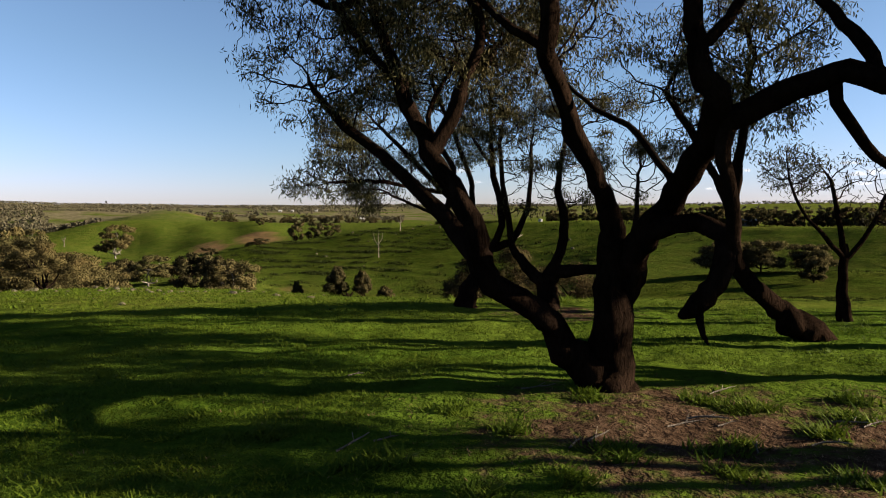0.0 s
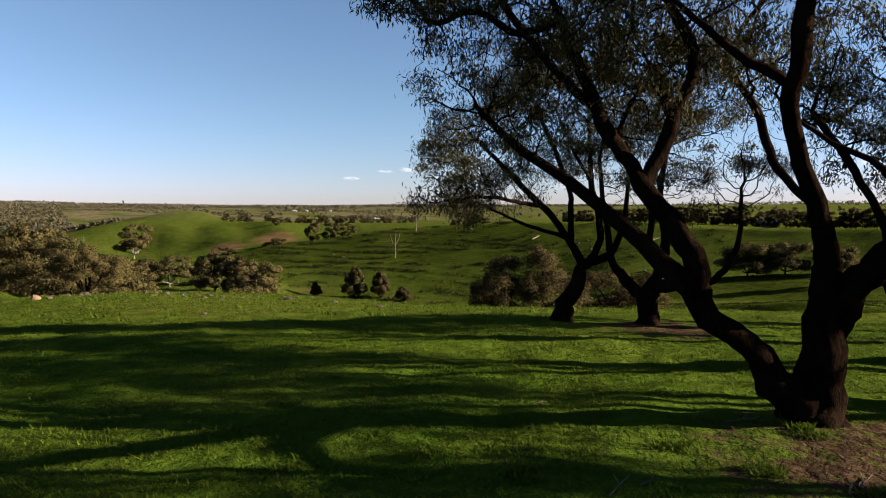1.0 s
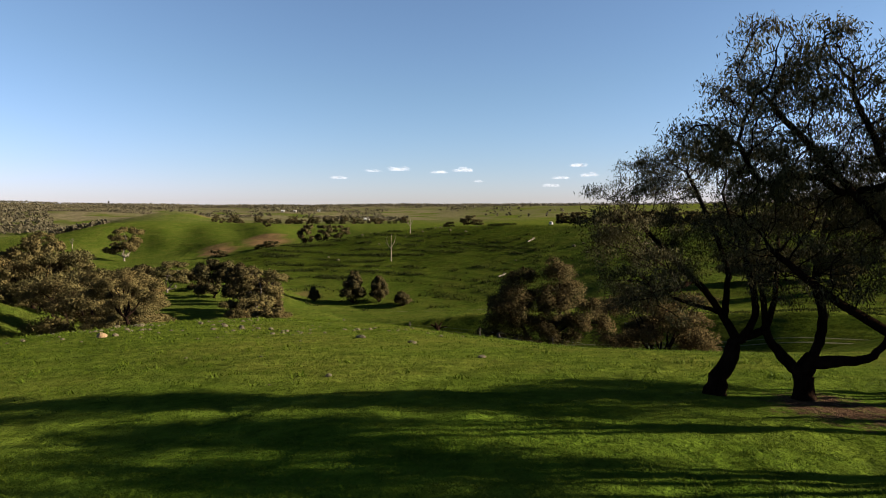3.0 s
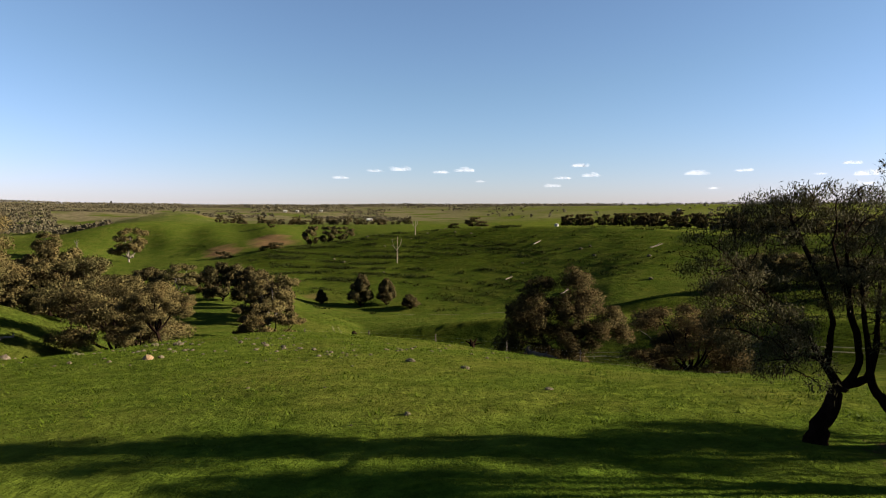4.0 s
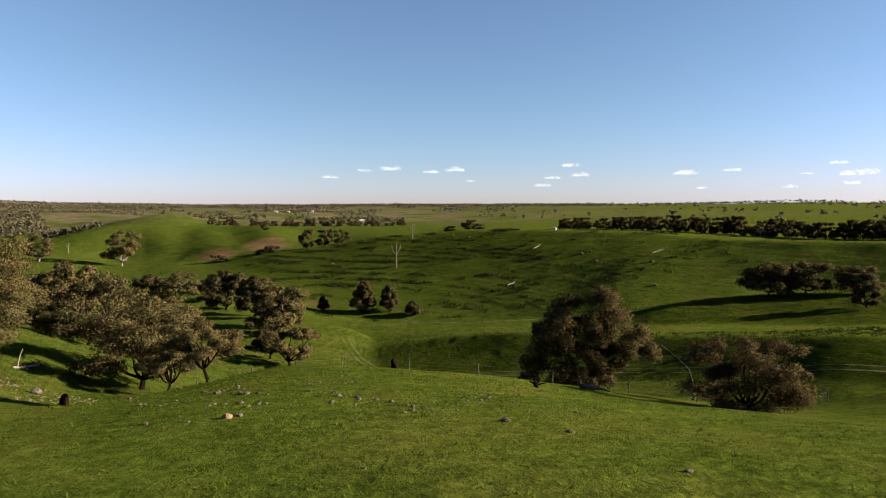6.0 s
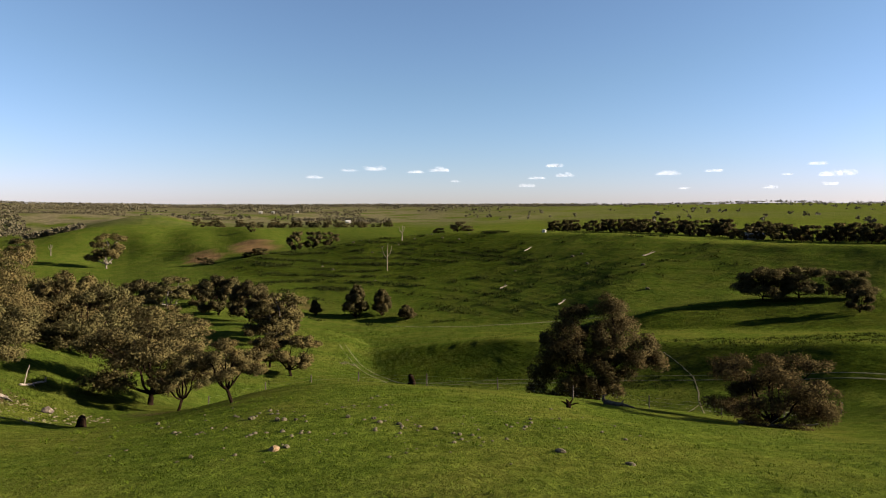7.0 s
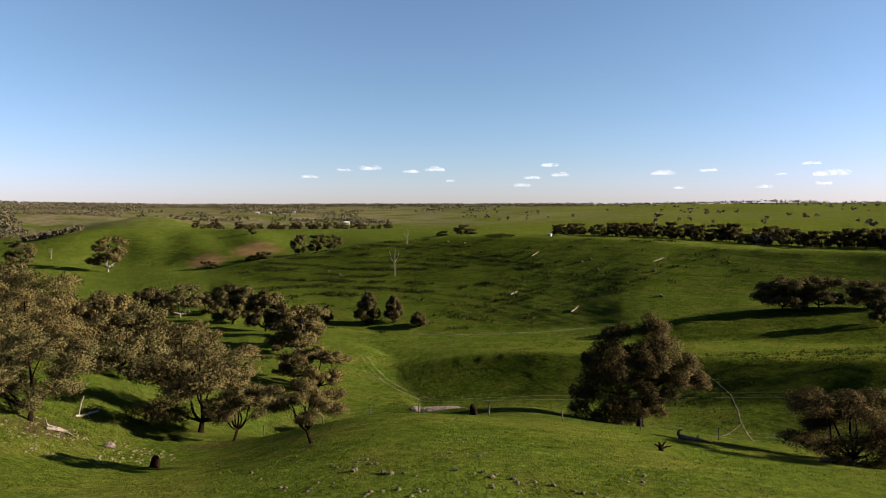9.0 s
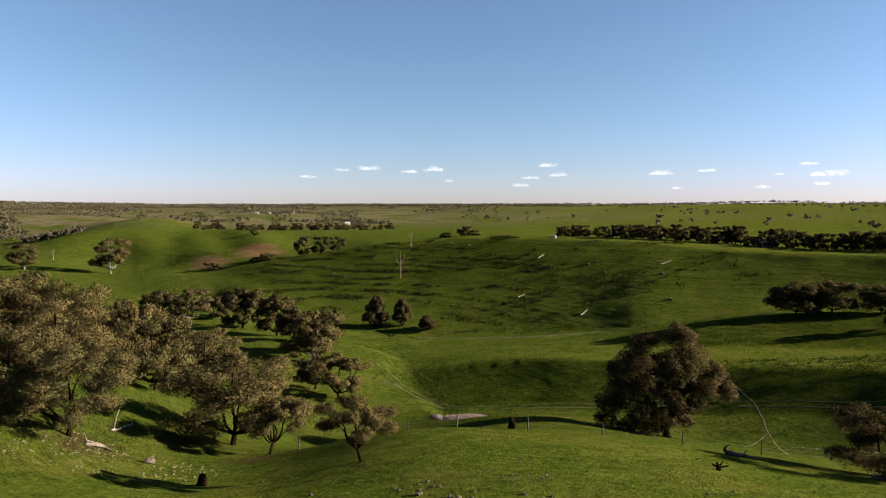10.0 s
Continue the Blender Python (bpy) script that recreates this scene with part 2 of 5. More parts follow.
BANK_TOP = ([150, 149, 148, 147, 146, 145, 144, 142, 142, 141, 140, 146, 148, 147, 145, 140, 132, 130, 127, 125, 124, 124, 124, 124],
    [-22.2, -23.4, -23.9, -24.4, -24.9, -25.5, -25.9, -26.2, -26.3, -26.4, -26.5, -26.4, -26.0, -24.7, -23.0, -20.5, -17.6, -17.1, -16.1, -15.3, -14.5, -13.7, -12.4, -11.6])
SHELF_BACK = ([180, 180, 181, 181, 182, 183, 183, 184, 184, 185, 185, 183, 181, 179, 178, 176, 172, 169, 165, 160, 161, 161, 162, 162],
    [-21.6, -23.0, -23.8, -24.5, -25.3, -26.3, -27.1, -27.8, -28.1, -28.5, -28.7, -28.4, -28.1, -27.6, -27.0, -25.6, -23.6, -22.8, -21.2, -19.4, -18.5, -17.7, -16.3, -15.4])
BANK2_TOP = ([215, 215, 215, 214, 214, 213, 213, 213, 213, 212, 212, 209, 207, 204, 203, 200, 196, 190, 180, 179, 189, 197, 200, 200],
    [-22.4, -23.9, -24.6, -25.4, -26.2, -27.3, -28.1, -28.8, -29.2, -29.6, -29.9, -30.2, -30.3, -30.1, -29.6, -28.3, -26.5, -24.5, -21.1, -17.1, -15.7, -15.0, -13.9, -13.0])
FOOT = ([440, 455, 467, 480, 510, 430, 380, 330, 300, 268, 250, 240, 232, 230, 228, 226, 221, 218, 214, 222, 232, 240, 245, 245],
    [-30.9, -32.6, -33.5, -34.4, -36.6, -30.5, -27.5, -26.0, -27.9, -29.7, -32.1, -33.5, -34.4, -34.3, -34.0, -32.7, -29.8, -28.3, -24.8, -23.3, -21.1, -19.7, -17.6, -16.6])
CREST = ([520, 530, 540, 550, 560, 490, 420, 405, 410, 415, 420, 424, 428, 428, 418, 395, 367, 354, 334, 314, 299, 290, 284, 284],
    [-31.7, -31.7, -32.7, -33.8, -36.7, -33.2, -30.1, -24.5, -21.8, -19.9, -19.0, -15.4, -12.0, -11.0, -8.2, -6.4, -5.6, -5.0, -4.9, -5.9, -5.7, -5.1, -4.5, -3.9])
BEHIND = ([570, 575, 580, 585, 590, 540, 470, 450, 450, 455, 458, 465, 470, 478, 465, 435, 400, 386, 368, 352, 340, 334, 330, 330],
    [-30.0, -28.7, -29.1, -29.6, -31.9, -32.7, -32.7, -28.0, -25.1, -23.2, -21.6, -17.9, -13.8, -13.1, -9.7, -7.6, -6.5, -5.8, -5.3, -5.7, -6.6, -6.8, -6.3, -5.7])
RIDGE = ([640, 650, 655, 660, 665, 670, 680, 690, 693, 697, 700, 696, 692, 678, 660, 600, 540, 525, 500, 495, 490, 490, 490, 490],
    [-27.2, -23.2, -18.3, -14.2, -12.9, -12.8, -13.3, -14.2, -14.6, -15.0, -15.4, -15.5, -15.5, -15.0, -14.2, -11.9, -9.9, -9.1, -7.8, -7.1, -6.4, -6.1, -5.6, -5.0])
BEYOND = ([800, 800, 790, 796, 826, 855, 840, 840, 843, 847, 850, 850, 850, 838, 820, 791, 760, 753, 740, 740, 740, 740, 740, 740],
    [-29.0, -27.8, -23.9, -17.1, -6.1, 1.2, -14.2, -17.6, -17.6, -17.5, -17.4, -17.3, -17.2, -16.4, -15.3, -12.4, -9.2, -7.9, -5.9, -5.3, -4.7, -4.0, -2.9, -2.4])
LINES = (RUTS, BANK_TOP, SHELF_BACK, BANK2_TOP, FOOT, CREST, BEHIND, RIDGE, BEYOND)
# spurs and gullies that run down the far ridge's face: (x, y) at the top, (x, y) at the nose, half-width, height
FAR_SPURS = [((-205, 672), (-137, 487), 27, 4.6), ((-246, 625), (-168, 455), 24, 4.4), ((-290, 618), (-222, 506), 22, 4.0),
             ((-225, 640), (-160, 500), 18, -2.0), ((-268, 640), (-205, 500), 18, -2.6), ((-150, 640), (-100, 500), 22, -2.0), ((-350, 640), (-300, 560), 28, 3.0)]


def lattice(x, y, seed):
    h = (x.astype(np.int64) * 374761393 + y.astype(np.int64) * 668265263 + seed * 1442695041) & 0xFFFFFFFF
    h = ((h ^ (h >> 13)) * 1274126177) & 0xFFFFFFFF
    return ((h ^ (h >> 16)) & 0xFFFF) / 65535.0


def field(x, y, size, seed=0, octaves=3, rough=0.5):
    """Smooth value noise over the plan, about -1 to 1."""
    total, amp, norm = 0.0, 1.0, 0.0
    for k in range(octaves):
        u, v = x / size + 17.3 * k, y / size - 9.1 * k
        i, j = np.floor(u), np.floor(v)
        f, g = u - i, v - j
        f, g = f * f * (3 - 2 * f), g * g * (3 - 2 * g)
        q = (lattice(i, j, seed + k) * (1 - f) + lattice(i + 1, j, seed + k) * f) * (1 - g) + (lattice(i, j + 1, seed + k) * (1 - f) + lattice(i + 1, j + 1, seed + k) * f) * g
        total, norm = total + amp * (2 * q - 1), norm + amp
        amp, size = amp * rough, size * 0.5
    return total / norm


def ease(v, a, b):
    t = np.clip((v - a) / (b - a), 0, 1)
    return t * t * (3 - 2 * t)


def bearing_of(x, y):
    """Bearing in degrees and distance from the lookout."""
    return np.degrees(np.arctan2(x - LOOKOUT[0], y - LOOKOUT[1])), np.hypot(x - LOOKOUT[0], y - LOOKOUT[1])


def between(a, d, low, high):
    """How far a place lies from one line of the land (0) to another (1)."""
    p, q = np.interp(a, LINE_AZ, low[0]), np.interp(a, LINE_AZ, high[0])
    return (d - p) / (q - p)


def band(u, soft=0.12):
    return ease(u, -soft, soft) * ease(-u, -1 - soft, -1 + soft)


def profile(a, d, z0):
    """The land along the lines, rounded a little at their edges."""
    total = 0.0
    for da in (-1.3, 0.0, 1.3):
        knots = [(np.interp(a + da, LINE_AZ, line[0]), np.interp(a + da, LINE_AZ, line[1])) for line in LINES]
        knots = [(np.full_like(d, 92.0), z0)] + knots + [(np.full_like(d, 1150.0), z0)]
        for k in (-1.0, -0.35, 0.35, 1.0):
            e = d * (1 + 0.011 * k)
            z = np.array(z0, float)
            for (d0, h0), (d1, h1) in zip(knots, knots[1:]):
                z = np.where((e >= d0) & (e < d1), h0 + (h1 - h0) * (e - d0) / (d1 - d0), z)
            total = total + z
    return total / 12


def heights(x, y):
    """The ground's height at arrays of places."""
    x, y = np.asarray(x, float), np.asarray(y, float)
    z = np.full(x.shape, BASE_LEVEL)
    for cx, cy, s, h in HILLS:
        z += h * np.exp(-((x - cx) ** 2 + (y - cy) ** 2) / (2 * s * s))
    a, d = bearing_of(x, y)
    start = np.interp(a, [-60, -17, -13, 3, 60], [330, 300, 240, 97, 97])
    keep = ease(d, start, start * np.interp(a, [-2, 5], [1.32, 1.12])) * ease(-d, -1120, -880) * ease(a, -52, -40) * ease(-a, -58, -46)
    far = keep > 0
    if far.any():
        zf = z[far]
        z[far] = zf + keep[far] * (profile(a[far], d[far], zf) - zf)
    for (x0, y0), (x1, y1), wide, high in FAR_SPURS:
        ln = math.hypot(x1 - x0, y1 - y0)
        u = ((x - x0) * (x1 - x0) + (y - y0) * (y1 - y0)) / ln
        v = ((x - x0) * (y1 - y0) - (y - y0) * (x1 - x0)) / ln + 0.1 * wide * np.sin(u / 23.0)
        z += high * np.exp(-(v / wide) ** 2) * ease(u, -25, 45) * ease(-u, -ln - 18, -ln + 30)
    d0 = np.hypot(x, y)
    near = np.clip((d0 - 6) / 30, 0, 1)
    z += near * (0.10 * np.sin(x / 3.1 + np.sin(y / 4.3) * 1.3) * np.sin(y / 3.7 + 1.0) + 0.16 * np.sin(x / 9.0 + 2.0) * np.sin(y / 7.0))
    close = np.clip((40 - d0) / 15, 0, 1)
    z += close * (0.022 * np.sin(x * 5.3 + 1.3 * np.sin(y * 3.9)) * np.sin(y * 4.7 + np.sin(x * 2.9)) + 0.03 * np.sin(x * 1.9 + y * 0.7) * np.sin(y * 2.3 - x * 0.4))
    # uneven ground, and narrow sheep terraces that follow the hillsides' contours
    z += 0.5 * ease(d, 110, 260) * ease(-d, -900, -700) * field(x, y, 26.0, 3, 4, 0.55)
    face = band(between(a, d, FOOT, CREST), 0.1) * ease(a, -20, -12) * (1 - 0.55 * ease(a, 4, 14) - 0.2 * ease(a, 20, 30))
    banks = 0.8 * band(between(a, d, RUTS, BANK_TOP), 0.15) * ease(a, -1, 5) + 0.7 * band(between(a, d, SHELF_BACK, BANK2_TOP), 0.15) * ease(a, 20, 26)
    ribs = 0.8 * band(between(a, d, BEHIND, RIDGE), 0.1) * ease(-a, 4, 12)
    tread = np.maximum(face, np.maximum(banks, ribs))
    wander = 1.5 * field(x, y, 60.0, 11, 3, 0.5) + 0.45 * field(x, y, 9.0, 12, 2)
    patch = ease(field(x * 0.6, y, 19.0, 14, 4, 0.65), -0.15, 0.35)
    phase = (z + wander) * 2 * np.pi / 1.15
    z += tread * patch * (0.13 * np.sin(phase + 0.7 * np.sin(phase)) + 0.14 * field(x, y, 5.0, 15, 3, 0.6))
    folds = np.clip((d - 950) / 300, 0, 1) * np.clip((2600 - d) / 1200, 0, 1)
    z += folds * (2.6 * np.sin(x / 95.0 + 1.4 * np.sin(y / 130.0)) * np.sin(y / 110.0 + 0.8) + 1.4 * np.sin(x / 47.0 - y / 90.0))
    distant = np.clip((d - 900) / 1500, 0, 1)
    z += distant * (4.5 * np.sin(x / 310.0 + 1.2 * np.sin(y / 270.0)) * np.sin(y / 240.0) + 2.5 * np.sin(x / 130.0 + y / 170.0))
    return z


def ground_z(x, y):
    return float(heights(np.array([x]), np.array([y]))[0])


def mesh_from(name, verts, faces, mats, smooth=False, face_mats=None):
    """A mesh from arrays of places and of faces with equal corner counts."""
    me = bpy.data.meshes.new(name)
    verts, faces = np.asarray(verts, np.float32), np.asarray(faces, np.int32)
    n = faces.shape[1]
    me.vertices.add(len(verts))
    me.vertices.foreach_set("co", verts.ravel())
    me.loops.add(faces.size)
    me.loops.foreach_set("vertex_index", faces.ravel())
    me.polygons.add(len(faces))
    me.polygons.foreach_set("loop_start", np.arange(0, faces.size, n, dtype=np.int32))
    me.polygons.foreach_set("loop_total", np.full(len(faces), n, np.int32))
    if smooth:
        me.polygons.foreach_set("use_smooth", np.ones(len(faces), bool))
    for mat in mats:
        me.materials.append(mat)
    if face_mats is not None:
        me.polygons.foreach_set("material_index", np.asarray(face_mats, np.int32))
    me.update(calc_edges=True)
    return me


def part_mesh(name, me, parent, label=""):
    ob = new(name, me)
    ob.parent = parent
    if label:
        tagged(ob, label=label)
    return ob


# places where the sward is worn to earth and bark: (x, y, radius, amount)
WORN = [(2.2, 5.7, 2.3, 0.70), (4.2, 4.7, 2.4, 0.72), (2.9, 15.0, 1.9, 0.72), (6.0, 9.5, 1.6, 0.30), (-32.0, 50.0, 1.8, 0.55),
        (-44.0, 66.0, 5.0, 0.6), (-58.0, 61.5, 5.0, 0.60), (-62.0, 64.0, 7.0, 0.5), (0.5, 91.0, 4.0, 0.4)]


# bare reddish soil on the noses of the far spurs, and by a dug hollow
SOIL = [(-141, 484, 22, 1.0), (-150, 508, 22, 0.9), (-171, 462, 17, 1.0), (-179, 478, 15, 0.8), (-62, 262, 9, 0.6), (-195, 700, 30, 0.7), (-300, 800, 40, 0.6)]


def build_ground():
    cx, cy = -10.0, -14.0
    front = np.radians(np.linspace(-46, 46, 470))
    back = np.radians(np.linspace(50, 310, 60))
    ang = np.concatenate([front, back])
    rad = np.concatenate([[0.02, 4.0, 8.0], np.geomspace(11.0, 90, 230), np.geomspace(90.6, 480, 420), np.geomspace(484, 5600, 150)])
    a, r = np.meshgrid(ang, rad)
    x, y = cx + r * np.sin(a), cy + r * np.cos(a)
    z = heights(x, y)
    na, nr = len(ang), len(rad)
    i, j = np.meshgrid(np.arange(nr - 1), np.arange(na), indexing="ij")
    j2 = (j + 1) % na
    faces = np.stack([i * na + j, i * na + j2, (i + 1) * na + j2, (i + 1) * na + j], -1).reshape(-1, 4)[:, ::-1]
    me = mesh_from("ground", np.stack([x, y, z], -1).reshape(-1, 3), faces, [PASTURE], True)
    x, y = x.ravel(), y.ravel()
    d = np.hypot(x, y)
    litter = np.zeros(len(x))
    for wx, wy, wr, amount in WORN:
        litter = np.maximum(litter, amount * np.exp(-((x - wx) ** 2 + (y - wy) ** 2) / (2 * wr * wr)))
    soil = np.zeros(len(x))
    for sx, sy, sr, amount in SOIL:
        soil = np.maximum(soil, amount * np.exp(-((x - sx) ** 2 + (y - sy) ** 2) / (sr * sr)))
    a, far = bearing_of(x, y)
    terr = np.clip((d - 16) / 70, 0.0, 1) * np.clip(1.25 - d / 1500, 0.2, 1) * 0.9
    dry = np.clip((d - 700) / 350, 0, 1) * np.clip(0.72 - x / 1100, 0.10, 0.95)
    # hill face and banks coloured darker in place of their shade
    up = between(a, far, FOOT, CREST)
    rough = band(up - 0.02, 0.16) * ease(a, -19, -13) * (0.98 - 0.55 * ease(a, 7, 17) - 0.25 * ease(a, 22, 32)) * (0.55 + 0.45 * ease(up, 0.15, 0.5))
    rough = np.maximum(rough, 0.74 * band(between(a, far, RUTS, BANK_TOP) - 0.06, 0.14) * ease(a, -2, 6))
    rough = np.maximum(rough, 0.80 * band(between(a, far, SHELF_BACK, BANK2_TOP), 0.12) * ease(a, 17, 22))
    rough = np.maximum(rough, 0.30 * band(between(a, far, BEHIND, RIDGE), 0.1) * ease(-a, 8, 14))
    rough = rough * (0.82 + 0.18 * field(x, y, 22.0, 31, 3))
    # paler colour for the sun on the brow and the shelf
    sunlit = np.exp(-((x + 30) / 52) ** 6 - ((y - 36) / 26) ** 6) + 1.3 * band(between(a, far, BANK_TOP, SHELF_BACK) - 0.05, 0.08) * ease(a, 4, 12)
    # the crest strip's sun and the far plain's haze, also as paler colour
    sunlit = sunlit + 1.2 * band(between(a, far, CREST, BEHIND), 0.2) * ease(a, 2, 8) + ease(between(a, far, BEHIND, BEYOND), 0, 0.2) * ease(a, 0, 12)
    for name, values in (("sunlit", sunlit), ("litter", litter), ("soil", soil), ("terraces", terr), ("dry", dry), ("rough", rough), ("lush", np.exp(-((x + 4) / 26) ** 4 - ((y - 6) / 13) ** 4))):
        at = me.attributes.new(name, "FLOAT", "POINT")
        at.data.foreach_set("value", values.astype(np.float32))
    return tagged(new("ground", me), "green sheep pasture rolling over hills to the horizon", "ground", kind="structure")


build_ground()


# ---- trees ----
def spline(pts, n):
    pts = np.array(pts, float)
    t = np.linspace(0, len(pts) - 1, n)
    i = np.clip(t.astype(int), 0, len(pts) - 2)
    f = (t - i)[:, None]
    p0, p1, p2, p3 = pts[np.clip(i - 1, 0, None)], pts[i], pts[i + 1], pts[np.clip(i + 2, None, len(pts) - 1)]
    return 0.5 * (2 * p1 + (p2 - p0) * f + (2 * p0 - 5 * p1 + 4 * p2 - p3) * f ** 2 + (3 * p1 - p0 - 3 * p2 + p3) * f ** 3)


def grow(limbs, blobs, count, step, reach, kill, rng, rise=0.1):
    """A branching frame: given limbs [(x, y, z, r), ...], and twigs that grow from them into the crown's ellipsoids."""
    pos, par, rad = [], [], []
    for limb in limbs:
        pts = np.array(limb, float)
        if pos:
            start = int(np.argmin(((np.array(pos) - pts[0, :3]) ** 2).sum(1)))
        else:
            pos.append(pts[0, :3]), par.append(-1), rad.append(pts[0, 3])
            start = 0
        prev = start
        total = np.linalg.norm(np.diff(pts[:, :3], axis=0), axis=1).sum()
        line = spline(pts, max(len(pts), int(total / step) + 2)) if len(pts) > 2 else np.linspace(pts[0], pts[-1], max(2, int(total / step) + 2))
        drift = np.zeros(3)
        for q in line[1:]:
            drift = 0.8 * drift + rng.normal(0, 0.15 * q[3] + 0.006, 3)
            pos.append(q[:3] + drift), par.append(prev), rad.append(max(q[3], 0.004))
            prev = len(pos) - 1
    vol = np.array([b[3] * b[4] * b[5] for b in blobs]) ** 0.75
    pick = rng.choice(len(blobs), count, p=vol / vol.sum())
    u = rng.normal(size=(count, 3))
    u *= (rng.random((count, 1)) ** 0.42) / np.linalg.norm(u, axis=1, keepdims=True)
    bl = np.array(blobs, float)[pick]
    att = bl[:, :3] + u * bl[:, 3:6]
    pos_a = np.array(pos)
    d2 = ((att[:, None] - pos_a[None]) ** 2).sum(-1)
    near, dist = d2.argmin(1), np.sqrt(d2.min(1))
    alive = np.ones(count, bool)
    pos = list(pos_a)
    for _ in range(90):
        use = alive & (dist < reach)
        if not use.any():
            break
        ids = np.unique(near[use])
        fresh = []
        for n in ids:
            sel = use & (near == n)
            v = att[sel] - pos[n]
            v = (v / np.linalg.norm(v, axis=1, keepdims=True)).mean(0)
            v = v / (np.linalg.norm(v) + 1e-6) + rng.normal(0, 0.22, 3) + (0, 0, rise)
            fresh.append((pos[n] + step * v / np.linalg.norm(v), n))
        have = np.array(pos)
        fresh = [(q, n) for q, n in fresh if ((have - q) ** 2).sum(1).min() > (0.35 * step) ** 2]
        if not fresh:
            break
        base = len(pos)
        for q, n in fresh:
            pos.append(q), par.append(n), rad.append(0.0)
        newp = np.array([q for q, _ in fresh])
        d2 = ((att[:, None] - newp[None]) ** 2).sum(-1)
        k = d2.argmin(1)
        dd = np.sqrt(d2[np.arange(count), k])
        better = dd < dist
        near[better], dist[better] = base + k[better], dd[better]
        alive &= dist > kill
        if len(pos) > 14000:
            break
    return np.array(pos), np.array(par), np.array(rad)


def thicken(par, rad, tip, power=2.2):
    n = len(par)
    acc = np.zeros(n)
    out = np.zeros(n)
    for i in range(n - 1, -1, -1):
        r = max(acc[i], tip ** power) ** (1 / power)
        out[i] = max(r, rad[i]) if rad[i] > 0 else r
        if par[i] >= 0:
            acc[par[i]] += r ** power
    return out


def tube_mesh(name, pos, par, rad, mat, rng, rough=0.1, least=0.0, sides_big=14):
    """Tapered tubes along the branches, as one mesh."""
    n = len(par)
    kids = [[] for _ in range(n)]
    for i in range(n):
        if par[i] >= 0:
            kids[par[i]].append(i)
    verts, faces = [], []
    starts = [(0, -1)]
    total = 0
    while starts:
        i, before = starts.pop()
        chain = [before] if before >= 0 else []
        while True:
            chain.append(i)
            if not kids[i]:
                break
            order = sorted(kids[i], key=lambda k: -rad[k])
            for k in order[1:]:
                if rad[k] > least:
                    starts.append((k, i))
            if rad[order[0]] <= least:
                break
            i = order[0]
        if len(chain) < 2:
            continue
        pts = pos[chain]
        rr = rad[chain].copy()
        if before >= 0:
            rr[0] = min(rr[0], rr[1] * 1.25)
        big = rr.max()
        s = sides_big if big > 0.08 else 6 if big > 0.03 else 4 if big > 0.012 else 3
        tan = np.gradient(pts, axis=0)
        tan /= np.linalg.norm(tan, axis=1, keepdims=True) + 1e-9
        side = np.cross(tan[0], (0.31, 0.72, 0.43))
        side /= np.linalg.norm(side) + 1e-9
        ang = np.arange(s) * 2 * np.pi / s
        phase = rng.random(3) * 6.28
        for q, (c, t, r) in enumerate(zip(pts, tan, rr)):
            side = side - t * (side @ t)
            side /= np.linalg.norm(side) + 1e-9
            up = np.cross(t, side)
            wob = 1 + rough * (np.sin(2 * ang + phase[0] + q * 0.35) + 0.6 * np.sin(3 * ang + phase[1] - q * 0.5)) + rng.normal(0, rough * 0.35, s)
            verts.append(c + (np.cos(ang)[:, None] * side + np.sin(ang)[:, None] * up) * (r * wob)[:, None])
        m = len(chain)
        k = np.arange(s)
        k2 = (k + 1) % s
        for q in range(m - 1):
            b0, b1 = total + q * s, total + (q + 1) * s
            faces.append(np.stack([b0 + k, b0 + k2, b1 + k2, b1 + k], -1))
        total += m * s
    return mesh_from(name, np.concatenate(verts), np.concatenate(faces), [mat], True)


def leaf_mesh(name, centres, mat, rng, each, spread, length, width, droop=0.5, blobs=None):
    """Many small pointed leaves round the twigs' ends, as one mesh; they turn their faces out of the clumps."""
    n = len(centres) * each
    c = np.repeat(centres, each, 0) + rng.normal(0, 1, (n, 3)) * np.array((spread, spread, spread * 0.7))
    d = rng.normal(0, 0.6, (n, 3)) + (0, 0, -droop)
    d /= np.linalg.norm(d, axis=1, keepdims=True)
    face = rng.normal(0, 1, (n, 3))
    if blobs is not None:
        b = np.array(blobs, float)
        own = (((centres[:, None] - b[None, :, :3]) / b[None, :, 3:6]) ** 2).sum(-1).argmin(1)
        own = np.repeat(own, each)
        o = (c - b[own, :3]) / b[own, 3:6]
        o /= np.linalg.norm(o, axis=1, keepdims=True) + 1e-6
        face = 0.5 * face + 0.9 * o + (0, 0, 0.25)
    s = np.cross(d, face)
    s /= np.linalg.norm(s, axis=1, keepdims=True)
    L = (length * rng.uniform(0.6, 1.3, n))[:, None]
    w = (width * rng.uniform(0.6, 1.3, n))[:, None]
    v = np.stack([c, c + d * L * 0.45 + s * w * 0.5, c + d * L, c + d * L * 0.45 - s * w * 0.5], 1).reshape(-1, 3)
    return mesh_from(name, v, np.arange(n * 4).reshape(-1, 4), [mat])


